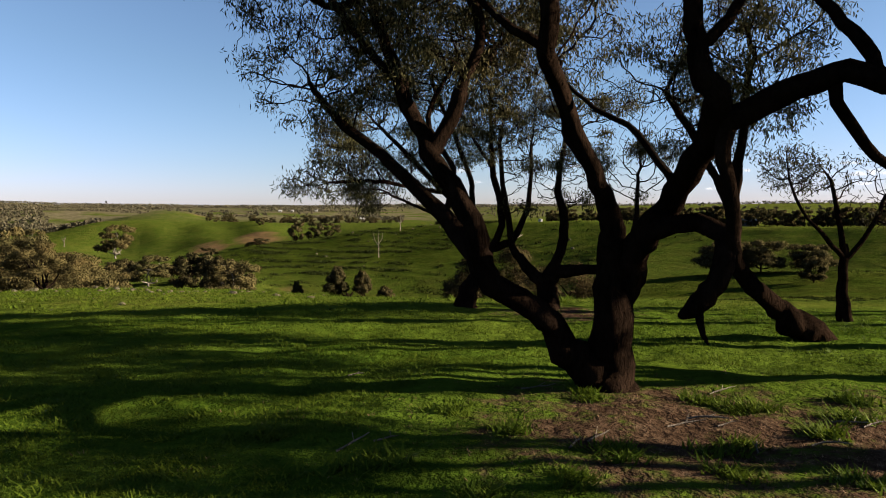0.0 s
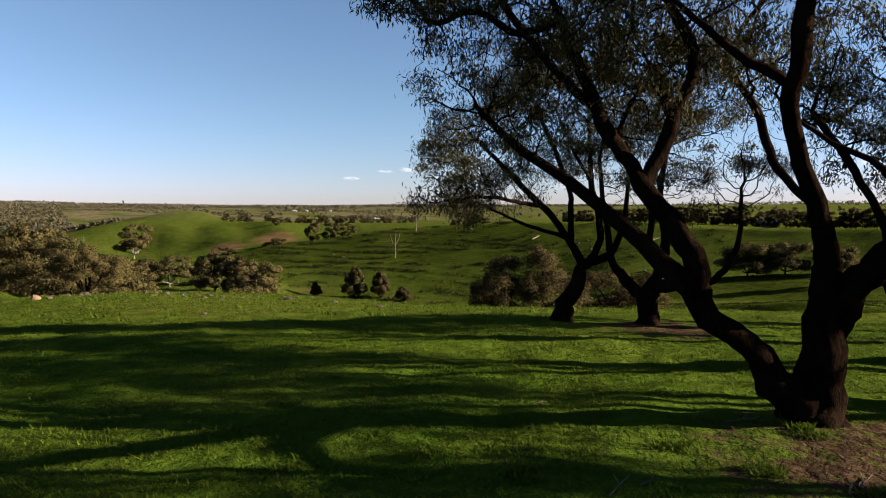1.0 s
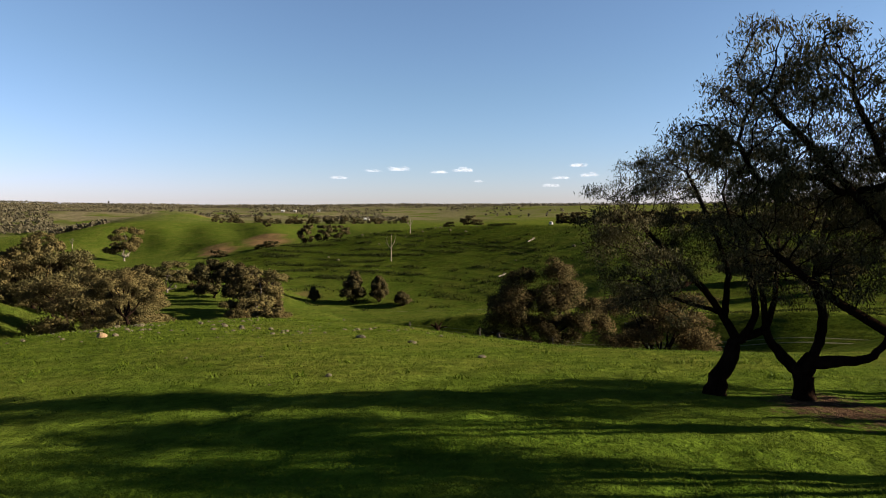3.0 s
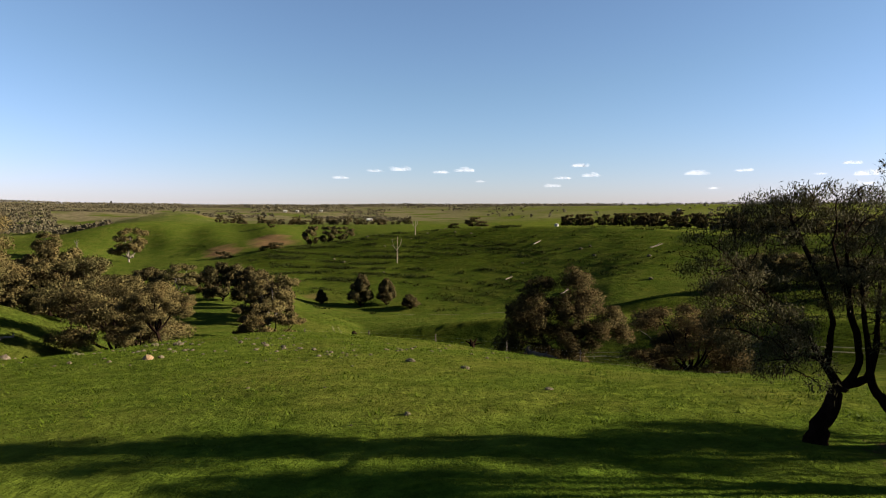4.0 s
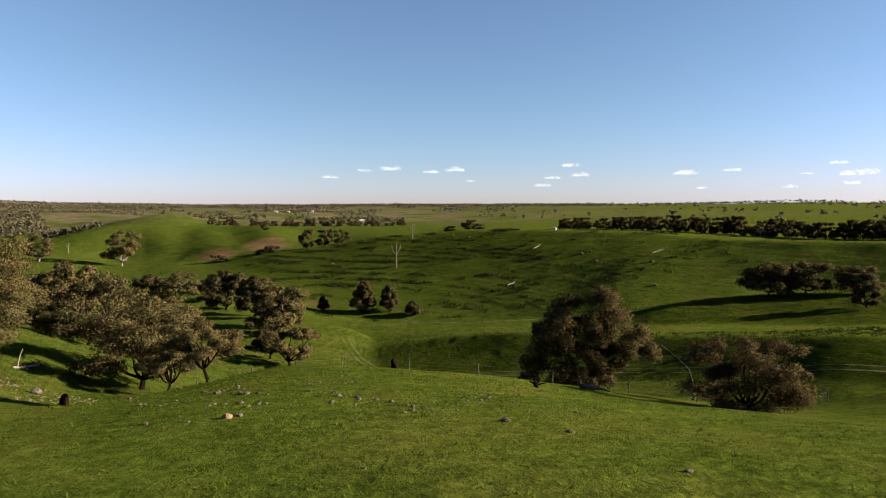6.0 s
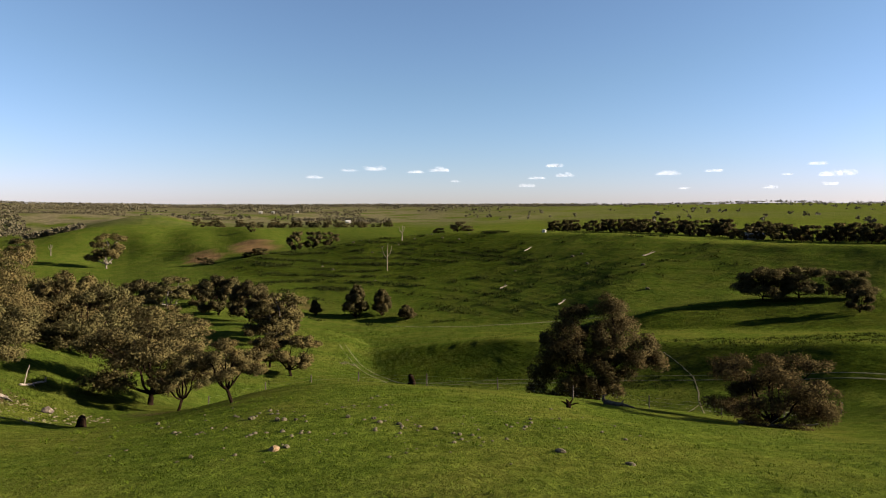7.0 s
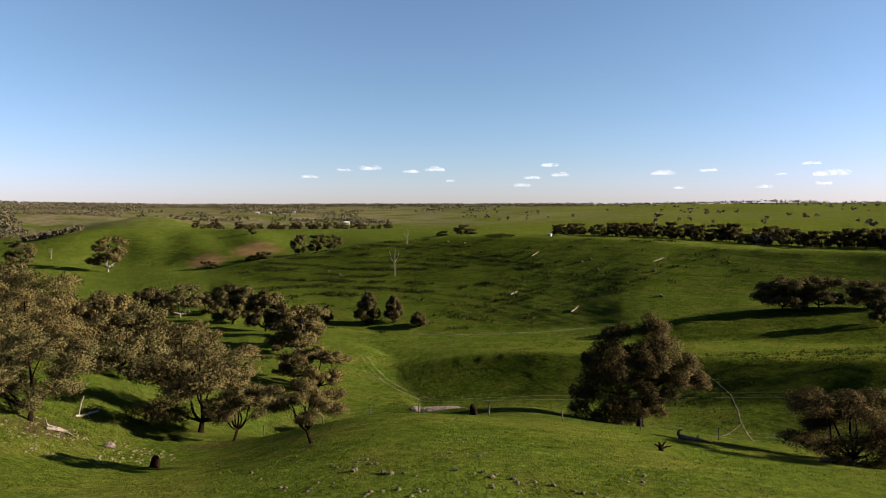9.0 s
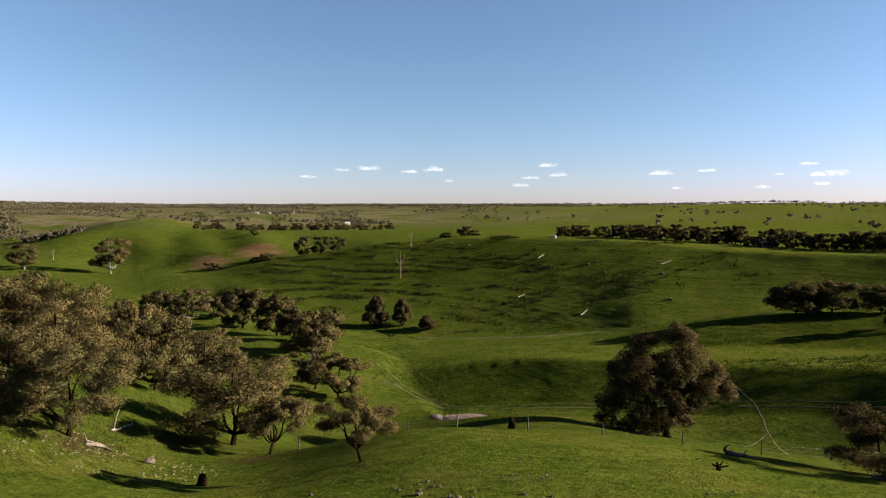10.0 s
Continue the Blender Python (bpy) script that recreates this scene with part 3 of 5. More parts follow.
def clump_mesh(name, blobs, mat, rng, count, length, width):
    """A crown of many small leaf sprays over the upper shells of its clumps; each spray is lit as part of its clump."""
    b = np.array(blobs, float)
    weight = (b[:, 3] * b[:, 4] + b[:, 5] * b[:, 3]) ** 1.0
    own = rng.choice(len(b), count, p=weight / weight.sum())
    u = rng.normal(size=(count, 3))
    u[:, 2] = u[:, 2] * 0.9 + 0.12
    u /= np.linalg.norm(u, axis=1, keepdims=True)
    ph = rng.uniform(0, 6.28, (len(b), 3))[own]
    lump = 1 + 0.16 * np.sin(3.3 * u[:, 0] + ph[:, 0]) * np.sin(3.7 * u[:, 1] + ph[:, 1]) + 0.12 * np.sin(5.1 * u[:, 2] + 4.3 * u[:, 0] + ph[:, 2])
    r = lump * (1.05 - np.abs(rng.normal(0, 0.30, count)))
    stray = rng.random(count) < 0.05
    r = np.where(stray, r * rng.uniform(1.05, 1.3, count), r)
    c = b[own, :3] + u * b[own, 3:6] * r[:, None]
    d = rng.normal(0, 0.7, (count, 3)) + 0.5 * u + (0, 0, -0.25)
    d /= np.linalg.norm(d, axis=1, keepdims=True)
    s = np.cross(d, 0.8 * rng.normal(0, 1, (count, 3)) + 0.7 * u)
    s /= np.linalg.norm(s, axis=1, keepdims=True) + 1e-9
    L = (length * rng.uniform(0.6, 1.35, count))[:, None]
    w = (width * rng.uniform(0.6, 1.35, count))[:, None]
    v = np.stack([c - s * w * 0.5 - d * L * 0.35, c + s * w * 0.5 - d * L * 0.25, c + d * L * 0.65], 1).reshape(-1, 3)
    me = mesh_from(name, v, np.arange(count * 3).reshape(-1, 3), [mat], True)
    mid = b[:, :3].mean(0)
    out = c - mid
    out /= np.linalg.norm(out, axis=1, keepdims=True) + 1e-6
    n = 0.75 * u + 0.35 * out + rng.normal(0, 0.2, (count, 3)) + (0, 0, 0.12)
    n /= np.linalg.norm(n, axis=1, keepdims=True)
    me.normals_split_custom_set_from_vertices(np.repeat(n, 3, 0).tolist())
    return me


def clumps_of(blobs, rng, each=4, share=0.52, out=0.62):
    """Split the large lumps of a crown into smaller clumps round them."""
    small = []
    for x, y, z, p, q, s in blobs:
        small.append((x, y, z, 0.66 * p, 0.66 * q, 0.66 * s))
        for _ in range(each):
            u = rng.normal(0, 1, 3)
            u[2] = abs(u[2]) * 0.8 - 0.15
            u *= out / np.linalg.norm(u)
            f = share * rng.uniform(0.75, 1.2)
            small.append((x + u[0] * p, y + u[1] * q, z + u[2] * s, f * p, f * q, f * s * 1.05))
    return small


def make_tree(limbs, blobs, seed, leaf=LEAF_MID, bark=BARK, count=500, step=0.35, reach=4.0, kill=0.5, tip=0.010,
              each=10, spread=0.18, length=0.16, width=0.035, droop=0.5, leafless=0.0, rough=0.1, least=0.0, name="tree", thin=0.03, sprays=0, inner=0.55):
    rng = np.random.default_rng(seed)
    pos, par, rad = grow(limbs, blobs, count, step, reach, kill, rng)
    r = thicken(par, rad, tip)
    tree = new(name)
    part_mesh("trunk", tube_mesh("trunk", pos, par, r, bark, rng, rough, least), tree)
    if sprays:
        part_mesh("crown", clump_mesh("crown", blobs, leaf, rng, sprays, length, width), tree)
        return tree
    ends = np.ones(len(pos), bool)
    ends[par[par >= 0]] = False
    fine = (r < thin) & (rad == 0)
    twigs = np.concatenate([pos[fine & ends], pos[fine & ends], pos[fine & ~ends & (rng.random(len(pos)) < inner)]])
    if leafless:
        f = sum(np.sin(twigs @ (rng.normal(0, 1, 3) * 4.5) + rng.uniform(0, 6.28)) for _ in range(4)) + rng.normal(0, 0.7, len(twigs))
        twigs = twigs[f > np.quantile(f, leafless)]
    if len(twigs) and each:
        part_mesh("crown", leaf_mesh("crown", twigs, leaf, rng, each, spread, length, width, droop, blobs), tree)
    return tree


def dome(rng, height, width, base, lumps, lean=0.0, flat=0.6, low=0.42, lump=(0.17, 0.26)):
    """Crown lumps over a spreading tree's limbs, and limbs that lead to them."""
    blobs, limbs = [], []
    fork = height * base
    r0 = height * 0.019 + 0.03
    limbs.append([(0, 0, -0.25, r0 * 1.7), (0.02, 0, 0.12 * height * base, r0 * 1.15), (lean * fork * 0.5, 0, fork * 0.55, r0), (lean * fork, rng.normal(0, 0.1), fork, r0 * 0.85)])
    for k in range(lumps):
        a = 2 * np.pi * (k + rng.uniform(-0.3, 0.3)) / max(1, lumps - 1)
        out = (0.0 if k == lumps - 1 else rng.uniform(0.5, 0.82)) * width / 2
        z = height * (0.80 if k == lumps - 1 else rng.uniform(low, 0.80))
        size = width * rng.uniform(*lump)
        x, y = lean * fork + out * np.cos(a), out * np.sin(a)
        blobs.append((x, y, z, size, size, size * flat))
        if k % max(1, lumps // 6) and k != lumps - 1:
            continue
        bend = 0.035 * height
        low_mid = (lean * fork + 0.30 * (x - lean * fork) + rng.normal(0, bend), 0.30 * y + rng.normal(0, bend), fork + 0.22 * (z - fork), r0 * 0.55)
        mid = (lean * fork + 0.52 * (x - lean * fork) + rng.normal(0, bend), 0.52 * y + rng.normal(0, bend), fork + 0.60 * (z - fork), r0 * 0.36)
        limbs.append([(lean * fork, 0, fork, r0 * 0.7), low_mid, mid, (x * 0.85, y * 0.85, z - size * 0.2, r0 * 0.14)])
    return limbs, blobs


def stand(tree, x, y, turn=0.0, size=1.0, sink=0.0, tall=None):
    """Put a tree, or a copy of it, on the ground."""
    tree.matrix_basis = Matrix.LocRotScale((x, y, ground_z(x, y) - sink), Euler((0, 0, turn)), (size, size, tall or size))
    return tree


def copy_stand(tree, x, y, turn=0.0, size=1.0, tall=None, sink=0.0):
    keep = tree.scale.copy()
    tree.scale = (1, 1, 1)
    c = copy_thing(tree, Matrix.LocRotScale((x, y, ground_z(x, y) - sink), Euler((0, 0, turn)), (size, size, tall or size)))
    tree.scale = keep
    return c


# ---- the near trees on the crest ----
def big_crest_tree():
    ox, oy = 1.95, 7.25
    oz = ground_z(ox, oy)

    def l(*pts):
        return [(x - ox, y - oy, z - oz, r * (0.76 if z > 1.2 else 0.92)) for x, y, z, r in pts]

    limbs = [
        l((1.95, 7.25, 0.25, 0.46), (1.95, 7.25, 0.62, 0.36), (1.98, 7.2, 1.2, 0.30), (2.05, 7.12, 2.0, 0.25), (1.95, 7.0, 2.5, 0.17), (1.7, 6.85, 3.0, 0.135), (1.25, 6.55, 4.0, 0.12), (0.97, 6.1, 4.4, 0.115), (0.97, 6.1, 5.2, 0.10), (0.8, 6.3, 6.2, 0.07), (0.6, 6.5, 7.4, 0.04)),
        l((1.9, 7.2, 0.75, 0.22), (1.6, 7.1, 1.0, 0.22), (1.15, 7.0, 1.45, 0.19), (0.45, 6.85, 2.05, 0.165), (0.0, 7.3, 2.6, 0.13), (-0.84, 8.0, 3.45, 0.10), (-1.5, 8.6, 4.0, 0.07), (-1.9, 9.1, 4.5, 0.045)),
        l((0.45, 6.85, 2.05, 0.13), (0.34, 6.75, 2.6, 0.11), (-0.1, 7.1, 3.3, 0.09), (-0.5, 7.6, 4.2, 0.07), (-0.9, 8.0, 5.4, 0.05), (-1.3, 8.3, 6.6, 0.03)),
        l((-0.1, 7.1, 3.3, 0.075), (0.2, 7.1, 4.0, 0.07), (0.42, 7.1, 4.7, 0.06), (0.1, 7.3, 5.6, 0.045), (0.0, 7.5, 6.5, 0.025)),
        l((1.08, 6.25, 4.25, 0.07), (0.6, 6.5, 4.6, 0.055), (0.1, 6.8, 5.2, 0.04), (-0.5, 7.0, 5.8, 0.025)),
        l((2.03, 7.14, 1.8, 0.21), (2.12, 6.95, 2.25, 0.2), (2.24, 6.5, 2.75, 0.175), (2.23, 5.2, 3.42, 0.14), (2.05, 5.1, 4.0, 0.11), (1.95, 5.0, 4.8, 0.095), (1.9, 5.1, 6.2, 0.06)),
        l((2.23, 5.2, 3.42, 0.13), (2.77, 4.85, 3.66, 0.12), (3.3, 4.6, 3.62, 0.115), (4.2, 4.4, 3.8, 0.10), (5.4, 4.3, 4.3, 0.06)),
        l((3.2, 4.65, 3.64, 0.07), (3.1, 5.0, 4.2, 0.06), (2.9, 5.6, 5.0, 0.045), (2.8, 6.0, 5.8, 0.025)),
        l((2.9, 4.8, 3.6, 0.06), (3.3, 4.9, 3.2, 0.05), (3.9, 5.1, 2.9, 0.04), (4.5, 5.2, 2.9, 0.025)),
        l((2.03, 7.14, 1.9, 0.16), (2.1, 6.95, 2.2, 0.14), (2.2, 6.6, 2.4, 0.12), (2.38, 5.9, 2.55, 0.11), (2.48, 5.45, 2.35, 0.11), (2.35, 5.4, 2.02, 0.11), (2.2, 5.4, 1.88, 0.12), (2.1, 5.4, 1.8, 0.09), (2.03, 5.4, 1.76, 0.03)),
        l((2.2, 5.4, 1.9, 0.05), (2.2, 5.35, 1.72, 0.035), (2.24, 5.3, 1.6, 0.012)),
        l((2.25, 5.15, 3.3, 0.09), (2.38, 5.2, 2.9, 0.075), (2.48, 5.4, 2.4, 0.07)),
        l((2.2, 6.0, 3.0, 0.05), (1.9, 6.2, 3.5, 0.04), (1.5, 6.5, 3.8, 0.03), (1.2, 6.9, 4.3, 0.02)),
    ]
    limbs += [
        l((-0.9, 8.0, 5.4, 0.035), (-1.4, 8.2, 5.3, 0.03), (-2.0, 8.0, 5.5, 0.024), (-2.5, 8.2, 5.4, 0.018), (-2.9, 8.0, 5.9, 0.012)),
        l((-0.5, 7.6, 4.2, 0.06), (-1.2, 8.0, 5.0, 0.05), (-1.7, 8.5, 5.9, 0.04), (-2.1, 8.9, 6.6, 0.02)),
        l((0.2, 7.1, 4.0, 0.06), (0.3, 7.8, 4.4, 0.05), (0.6, 8.8, 4.7, 0.04), (0.8, 9.8, 5.2, 0.02)),
        l((0.0, 7.3, 2.6, 0.06), (0.1, 7.6, 3.2, 0.05), (-0.2, 8.0, 3.9, 0.04), (0.2, 8.4, 4.7, 0.025)),
        l((1.7, 6.85, 3.0, 0.07), (1.4, 7.3, 3.6, 0.055), (1.5, 7.9, 4.2, 0.04), (1.3, 8.4, 4.9, 0.02)),
        l((3.3, 4.6, 3.62, 0.07), (3.6, 4.9, 4.3, 0.06), (4.0, 5.2, 5.0, 0.045), (4.3, 5.6, 5.8, 0.02)),
        l((4.2, 4.4, 3.8, 0.07), (4.5, 4.6, 4.6, 0.055), (4.4, 4.9, 5.4, 0.035)),
        l((2.05, 5.1, 4.0, 0.07), (2.5, 5.2, 4.6, 0.055), (2.8, 5.4, 5.4, 0.035)),
    ]
    b = [(-1.9, 9.0, 4.7, 0.8, 0.9, 0.6), (-1.3, 8.6, 4.6, 0.8, 0.9, 0.6), (-1.5, 8.4, 6.3, 0.9, 1.0, 0.7), (-0.2, 7.4, 6.6, 1.1, 1.0, 0.8), (0.5, 6.6, 7.4, 1.2, 1.1, 0.8),
         (-2.1, 8.3, 6.9, 0.65, 0.8, 0.5), (-3.0, 8.0, 6.0, 0.55, 0.6, 0.45), (-2.3, 8.1, 5.6, 0.5, 0.6, 0.4), (-2.2, 9.2, 6.6, 0.6, 0.6, 0.5), (1.9, 5.3, 6.6, 1.2, 1.0, 0.8), (2.8, 6.0, 5.8, 1.0, 0.9, 0.7),
         (5.4, 4.6, 5.0, 1.2, 1.0, 0.9), (-0.4, 7.4, 4.9, 0.8, 0.8, 0.5), (1.1, 7.0, 5.6, 0.9, 0.8, 0.6), (0.5, 8.2, 4.9, 0.9, 0.8, 0.6), (0.8, 9.8, 5.4, 1.0, 0.9, 0.7), (-0.5, 9.4, 5.7, 0.9, 0.9, 0.7),
         (1.4, 8.3, 5.0, 0.8, 0.7, 0.5), (1.6, 7.2, 6.6, 1.0, 0.9, 0.7), (1.2, 7.8, 6.0, 0.8, 0.8, 0.5), (2.3, 7.6, 6.4, 0.9, 0.9, 0.6), (1.9, 8.4, 6.9, 0.9, 0.9, 0.6), (-0.9, 8.4, 5.4, 0.8, 0.8, 0.6), (6.6, 4.2, 5.2, 1.3, 1.2, 1.0), (5.0, 3.9, 6.0, 1.2, 1.0, 0.8), (4.3, 5.0, 5.4, 0.9, 0.8, 0.6), (0.2, 8.4, 4.2, 0.6, 0.5, 0.4)]
    blobs = [(x - ox, y - oy, z - oz, p * (1.3 if x < 1.5 else 1.05), q * 1.2, s * (1.35 if x < 1.5 else 1.05)) for x, y, z, p, q, s in b]
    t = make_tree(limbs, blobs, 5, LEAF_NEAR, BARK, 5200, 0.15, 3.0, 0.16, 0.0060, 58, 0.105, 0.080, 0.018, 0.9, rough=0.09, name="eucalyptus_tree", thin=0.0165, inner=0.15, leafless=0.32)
    stand(t, ox, oy)
    return tagged(t, "dark many-limbed eucalyptus tree standing in worn grass", "tree", "trees on the crest")


big_crest_tree()


def crest_tree(seed, x, y, limbs, blobs, label, count=2100, each=24, leaf=LEAF_NEAR, bare=0.66):
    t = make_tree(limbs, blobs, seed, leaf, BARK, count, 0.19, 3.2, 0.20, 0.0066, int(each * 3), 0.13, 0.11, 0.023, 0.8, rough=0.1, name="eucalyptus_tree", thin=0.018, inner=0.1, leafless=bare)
    stand(t, x, y)
    return tagged(t, label, "tree", "trees on the crest")


crest_tree(11, 0.6, 16.4,
           [[(0, 0, -0.2, 0.34), (0.05, 0, 0.25, 0.23), (0.3, 0, 0.8, 0.19), (0.55, 0, 1.4, 0.17)],
            [(0.55, 0, 1.4, 0.12), (0.1, 0.1, 2.2, 0.10), (-0.6, 0.2, 3.0, 0.08), (-1.6, 0.2, 4.0, 0.06), (-2.4, 0.2, 4.8, 0.035)],
            [(0.2, 0.1, 2.0, 0.08), (0.1, -0.2, 3.2, 0.07), (-0.4, -0.2, 4.6, 0.05), (-0.9, 0, 5.8, 0.03)],
            [(0.55, 0, 1.4, 0.12), (0.9, -0.1, 2.2, 0.09), (0.7, 0, 3.6, 0.07), (0.6, 0.2, 5.2, 0.04)],
            [(0.6, 0, 1.5, 0.11), (1.2, 0, 1.8, 0.09), (1.6, 0.3, 2.8, 0.07), (1.7, 0.4, 4.2, 0.04)],
            [(-0.6, 0.2, 3.0, 0.06), (-1.3, -1.2, 3.1, 0.05), (-2.1, -2.6, 3.2, 0.035), (-2.9, -3.7, 3.1, 0.02)],
            [(0.1, 0.1, 2.2, 0.06), (-0.9, 0, 2.5, 0.05), (-1.9, -0.4, 2.9, 0.03)],
            [(0.7, 0, 3.6, 0.05), (0.1, -0.5, 4.4, 0.04), (-0.4, -0.9, 5.3, 0.025)]],
           [(-3.0, -3.8, 3.2, 0.7, 0.8, 0.6), (-2.4, -2.6, 3.5, 0.7, 0.8, 0.6), (-2.9, -1.3, 4.2, 0.8, 0.9, 0.7), (-2.5, -0.3, 3.0, 0.7, 0.8, 0.5), (-2.7, 0.2, 4.9, 1.0, 1.1, 0.8), (-1.6, 0.2, 5.6, 1.1, 1.1, 0.8), (-0.5, 0, 6.3, 1.2, 1.2, 0.7), (0.7, 0.2, 6.0, 1.1, 1.1, 0.8), (1.6, 0.4, 4.9, 1.0, 1.0, 0.9), (-1.3, 0, 3.9, 1.0, 1.0, 0.9), (0.4, 0, 4.4, 1.1, 1.0, 1.0), (-1.8, 0.1, 3.1, 0.7, 0.7, 0.5)],
           "dark eucalyptus tree with a leaning forked trunk on green grass", 3000, bare=0.55)
crest_tree(12, 2.65, 15.9,
           [[(0, 0, -0.2, 0.34), (0, 0, 0.25, 0.25), (-0.05, 0, 0.6, 0.23), (0.15, 0, 0.95, 0.2)],
            [(-0.05, 0, 0.6, 0.15), (-0.5, 0.1, 1.1, 0.13), (-0.9, 0.2, 1.6, 0.10), (-1.1, 0.2, 2.8, 0.07), (-1.2, 0.3, 4.2, 0.04)],
            [(0.15, 0, 0.95, 0.16), (0.8, -0.1, 1.1, 0.13), (1.5, -0.2, 1.15, 0.10), (2.0, -0.2, 1.9, 0.07), (2.2, 0, 3.2, 0.04)],
            [(0.15, 0, 0.95, 0.14), (0.4, 0, 2.0, 0.11), (0.3, 0.2, 3.2, 0.08), (0.5, 0.2, 4.8, 0.04)]],
           [(-1.2, 0.3, 4.6, 0.9, 1.0, 0.8), (0.4, 0.2, 5.2, 1.2, 1.1, 0.9), (1.6, 0.2, 5.0, 1.0, 1.0, 0.8), (2.3, 0, 3.7, 1.0, 1.0, 0.9), (0.8, 0, 3.4, 1.1, 1.1, 0.9), (-0.4, 0.2, 3.2, 0.9, 0.9, 0.8)],
           "low forked eucalyptus tree rooted in bare earth and bark litter", 1900, bare=0.76)
crest_tree(13, 6.3, 10.7,
           [[(0, 0, -0.1, 0.28), (-0.4, -0.1, 0.25, 0.26), (-0.9, -0.3, 0.6, 0.17), (-1.55, -0.6, 1.15, 0.13), (-1.75, -0.7, 1.8, 0.10), (-1.7, -0.7, 3.0, 0.08), (-1.5, -0.6, 4.4, 0.05)],
            [(-1.75, -0.7, 2.0, 0.07), (-2.0, -0.4, 3.0, 0.06), (-2.5, 0.2, 4.2, 0.035)]],
           [(-1.5, -0.9, 4.9, 1.1, 1.1, 0.9), (-2.6, 0.3, 4.6, 1.0, 1.2, 0.9), (-2.0, 0.2, 3.5, 0.9, 1.0, 0.7), (-0.8, 0.6, 4.4, 1.0, 1.2, 0.8), (-1.6, 0.9, 5.6, 1.1, 1.2, 0.7), (-1.4, 1.9, 4.6, 0.9, 1.0, 0.7), (-1.9, -1.7, 4.0, 0.8, 0.9, 0.6)],
           "eucalyptus tree whose burled trunk leans out from the grass", 1100)
crest_tree(14, 8.6, 13.4,
           [[(0, 0, -0.2, 0.17), (0, 0, 0.4, 0.12), (0.02, 0.05, 1.0, 0.10), (0, 0.05, 1.6, 0.09)],
            [(0, 0.05, 1.3, 0.06), (-0.5, 0, 1.75, 0.045), (-1.0, 0, 2.3, 0.03), (-1.3, 0, 3.0, 0.03)],
            [(0, 0.05, 1.3, 0.06), (0.4, 0, 1.9, 0.05), (0.8, 0.1, 2.7, 0.04)],
            [(0, 0.05, 1.3, 0.07), (-0.1, 0.2, 2.2, 0.05), (-0.3, 0.2, 3.0, 0.03)]],
           [(-1.3, 0, 3.2, 0.7, 0.8, 0.6), (-0.3, 0.2, 3.0, 0.8, 0.8, 0.6), (0.8, 0.1, 2.8, 0.9, 0.9, 0.7), (1.4, 0, 2.3, 0.7, 0.7, 0.6)],
           "small grey eucalyptus tree with sparse leaves on the pasture", 800, 12)


def shade_tree(seed, x, y, low, high, label, wide=1.0, count=800):
    """An unseen dense-crowned tree that shades the crest, its crown between two heights."""
    m, h = 0.5 * (low + high), high - low
    limbs = [[(0, 0, -0.2, 0.30), (0, 0, 0.4, 0.24), (0.1, 0.1, 0.6 * low, 0.18)]]
    blobs = [(0, 0.1, high - 0.25 * h, 0.9 * wide, 0.8 * wide, 0.27 * h)]
    for a, q in ((0.4, 0.9), (2.0, 1.0), (3.4, 0.9), (4.9, 1.0)):
        c, s = q * wide * math.cos(a), q * wide * math.sin(a)
        limbs.append([(0.1, 0.1, 0.6 * low, 0.12), (0.5 * c, 0.5 * s, 0.9 * low, 0.09), (0.9 * c, 0.9 * s, m, 0.05), (c, s, m + 0.2 * h, 0.03)])
        blobs.append((c, s, m - 0.12 * h + 0.05 * q, 0.75 * wide, 0.75 * wide, 0.33 * h))
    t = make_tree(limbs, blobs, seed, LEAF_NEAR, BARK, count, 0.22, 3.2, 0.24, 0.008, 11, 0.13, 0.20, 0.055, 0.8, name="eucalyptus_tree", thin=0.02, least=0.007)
    stand(t, x, y)
    return tagged(t, label, "tree", "trees on the crest")


# trees out of view, placed for the shadows they cast over the crest
shade_tree(15, 9.8, 7.2, 2.9, 6.3, "unseen dark eucalyptus tree with low dense foliage, shading the crest", 1.0, 420)
shade_tree(16, 11.6, 4.2, 3.4, 5.2, "unseen dark eucalyptus tree with a flat crown, shading the crest", 0.85, 420)
shade_tree(17, 10.6, 9.5, 4.0, 7.2, "unseen dark eucalyptus tree with a dense rounded crown, placed for shade", 1.0, 600)
shade_tree(20, 12.4, 12.3, 5.9, 8.2, "unseen dark eucalyptus tree with a high rounded crown, placed for shade")
shade_tree(18, 13.4, 14.6, 4.6, 7.4, "unseen dark tall-crowned eucalyptus tree shading the crest slope", 0.95)
shade_tree(19, 16.0, 15.7, 4.4, 6.8, "unseen tall dark eucalyptus tree shading the crest slope", 1.2)


# ---- trees of the gully and the valley ----
def valley_kinds():
    kinds = {}
    rng = np.random.default_rng(40)
    for key, high, wide, base, lumps, lean, flat, low, sprays, size in (
            ("wide", 9.0, 12.0, 0.12, 30, 0.1, 0.55, 0.22, 42000, 0.205),
            ("lean", 8.0, 8.5, 0.20, 18, 0.3, 0.60, 0.30, 26000, 0.20),
            ("spread", 8.2, 11.6, 0.06, 32, 0.1, 0.62, 0.10, 40000, 0.21),
            ("olive", 9.0, 12.0, 0.10, 28, 0.1, 0.55, 0.20, 17000, 0.32),
            ("round", 8.5, 9.0, 0.12, 22, 0.2, 0.6, 0.20, 16000, 0.31)):
        limbs, blobs = dome(rng, high, wide, base, lumps, lean, flat, low, (0.12, 0.17))
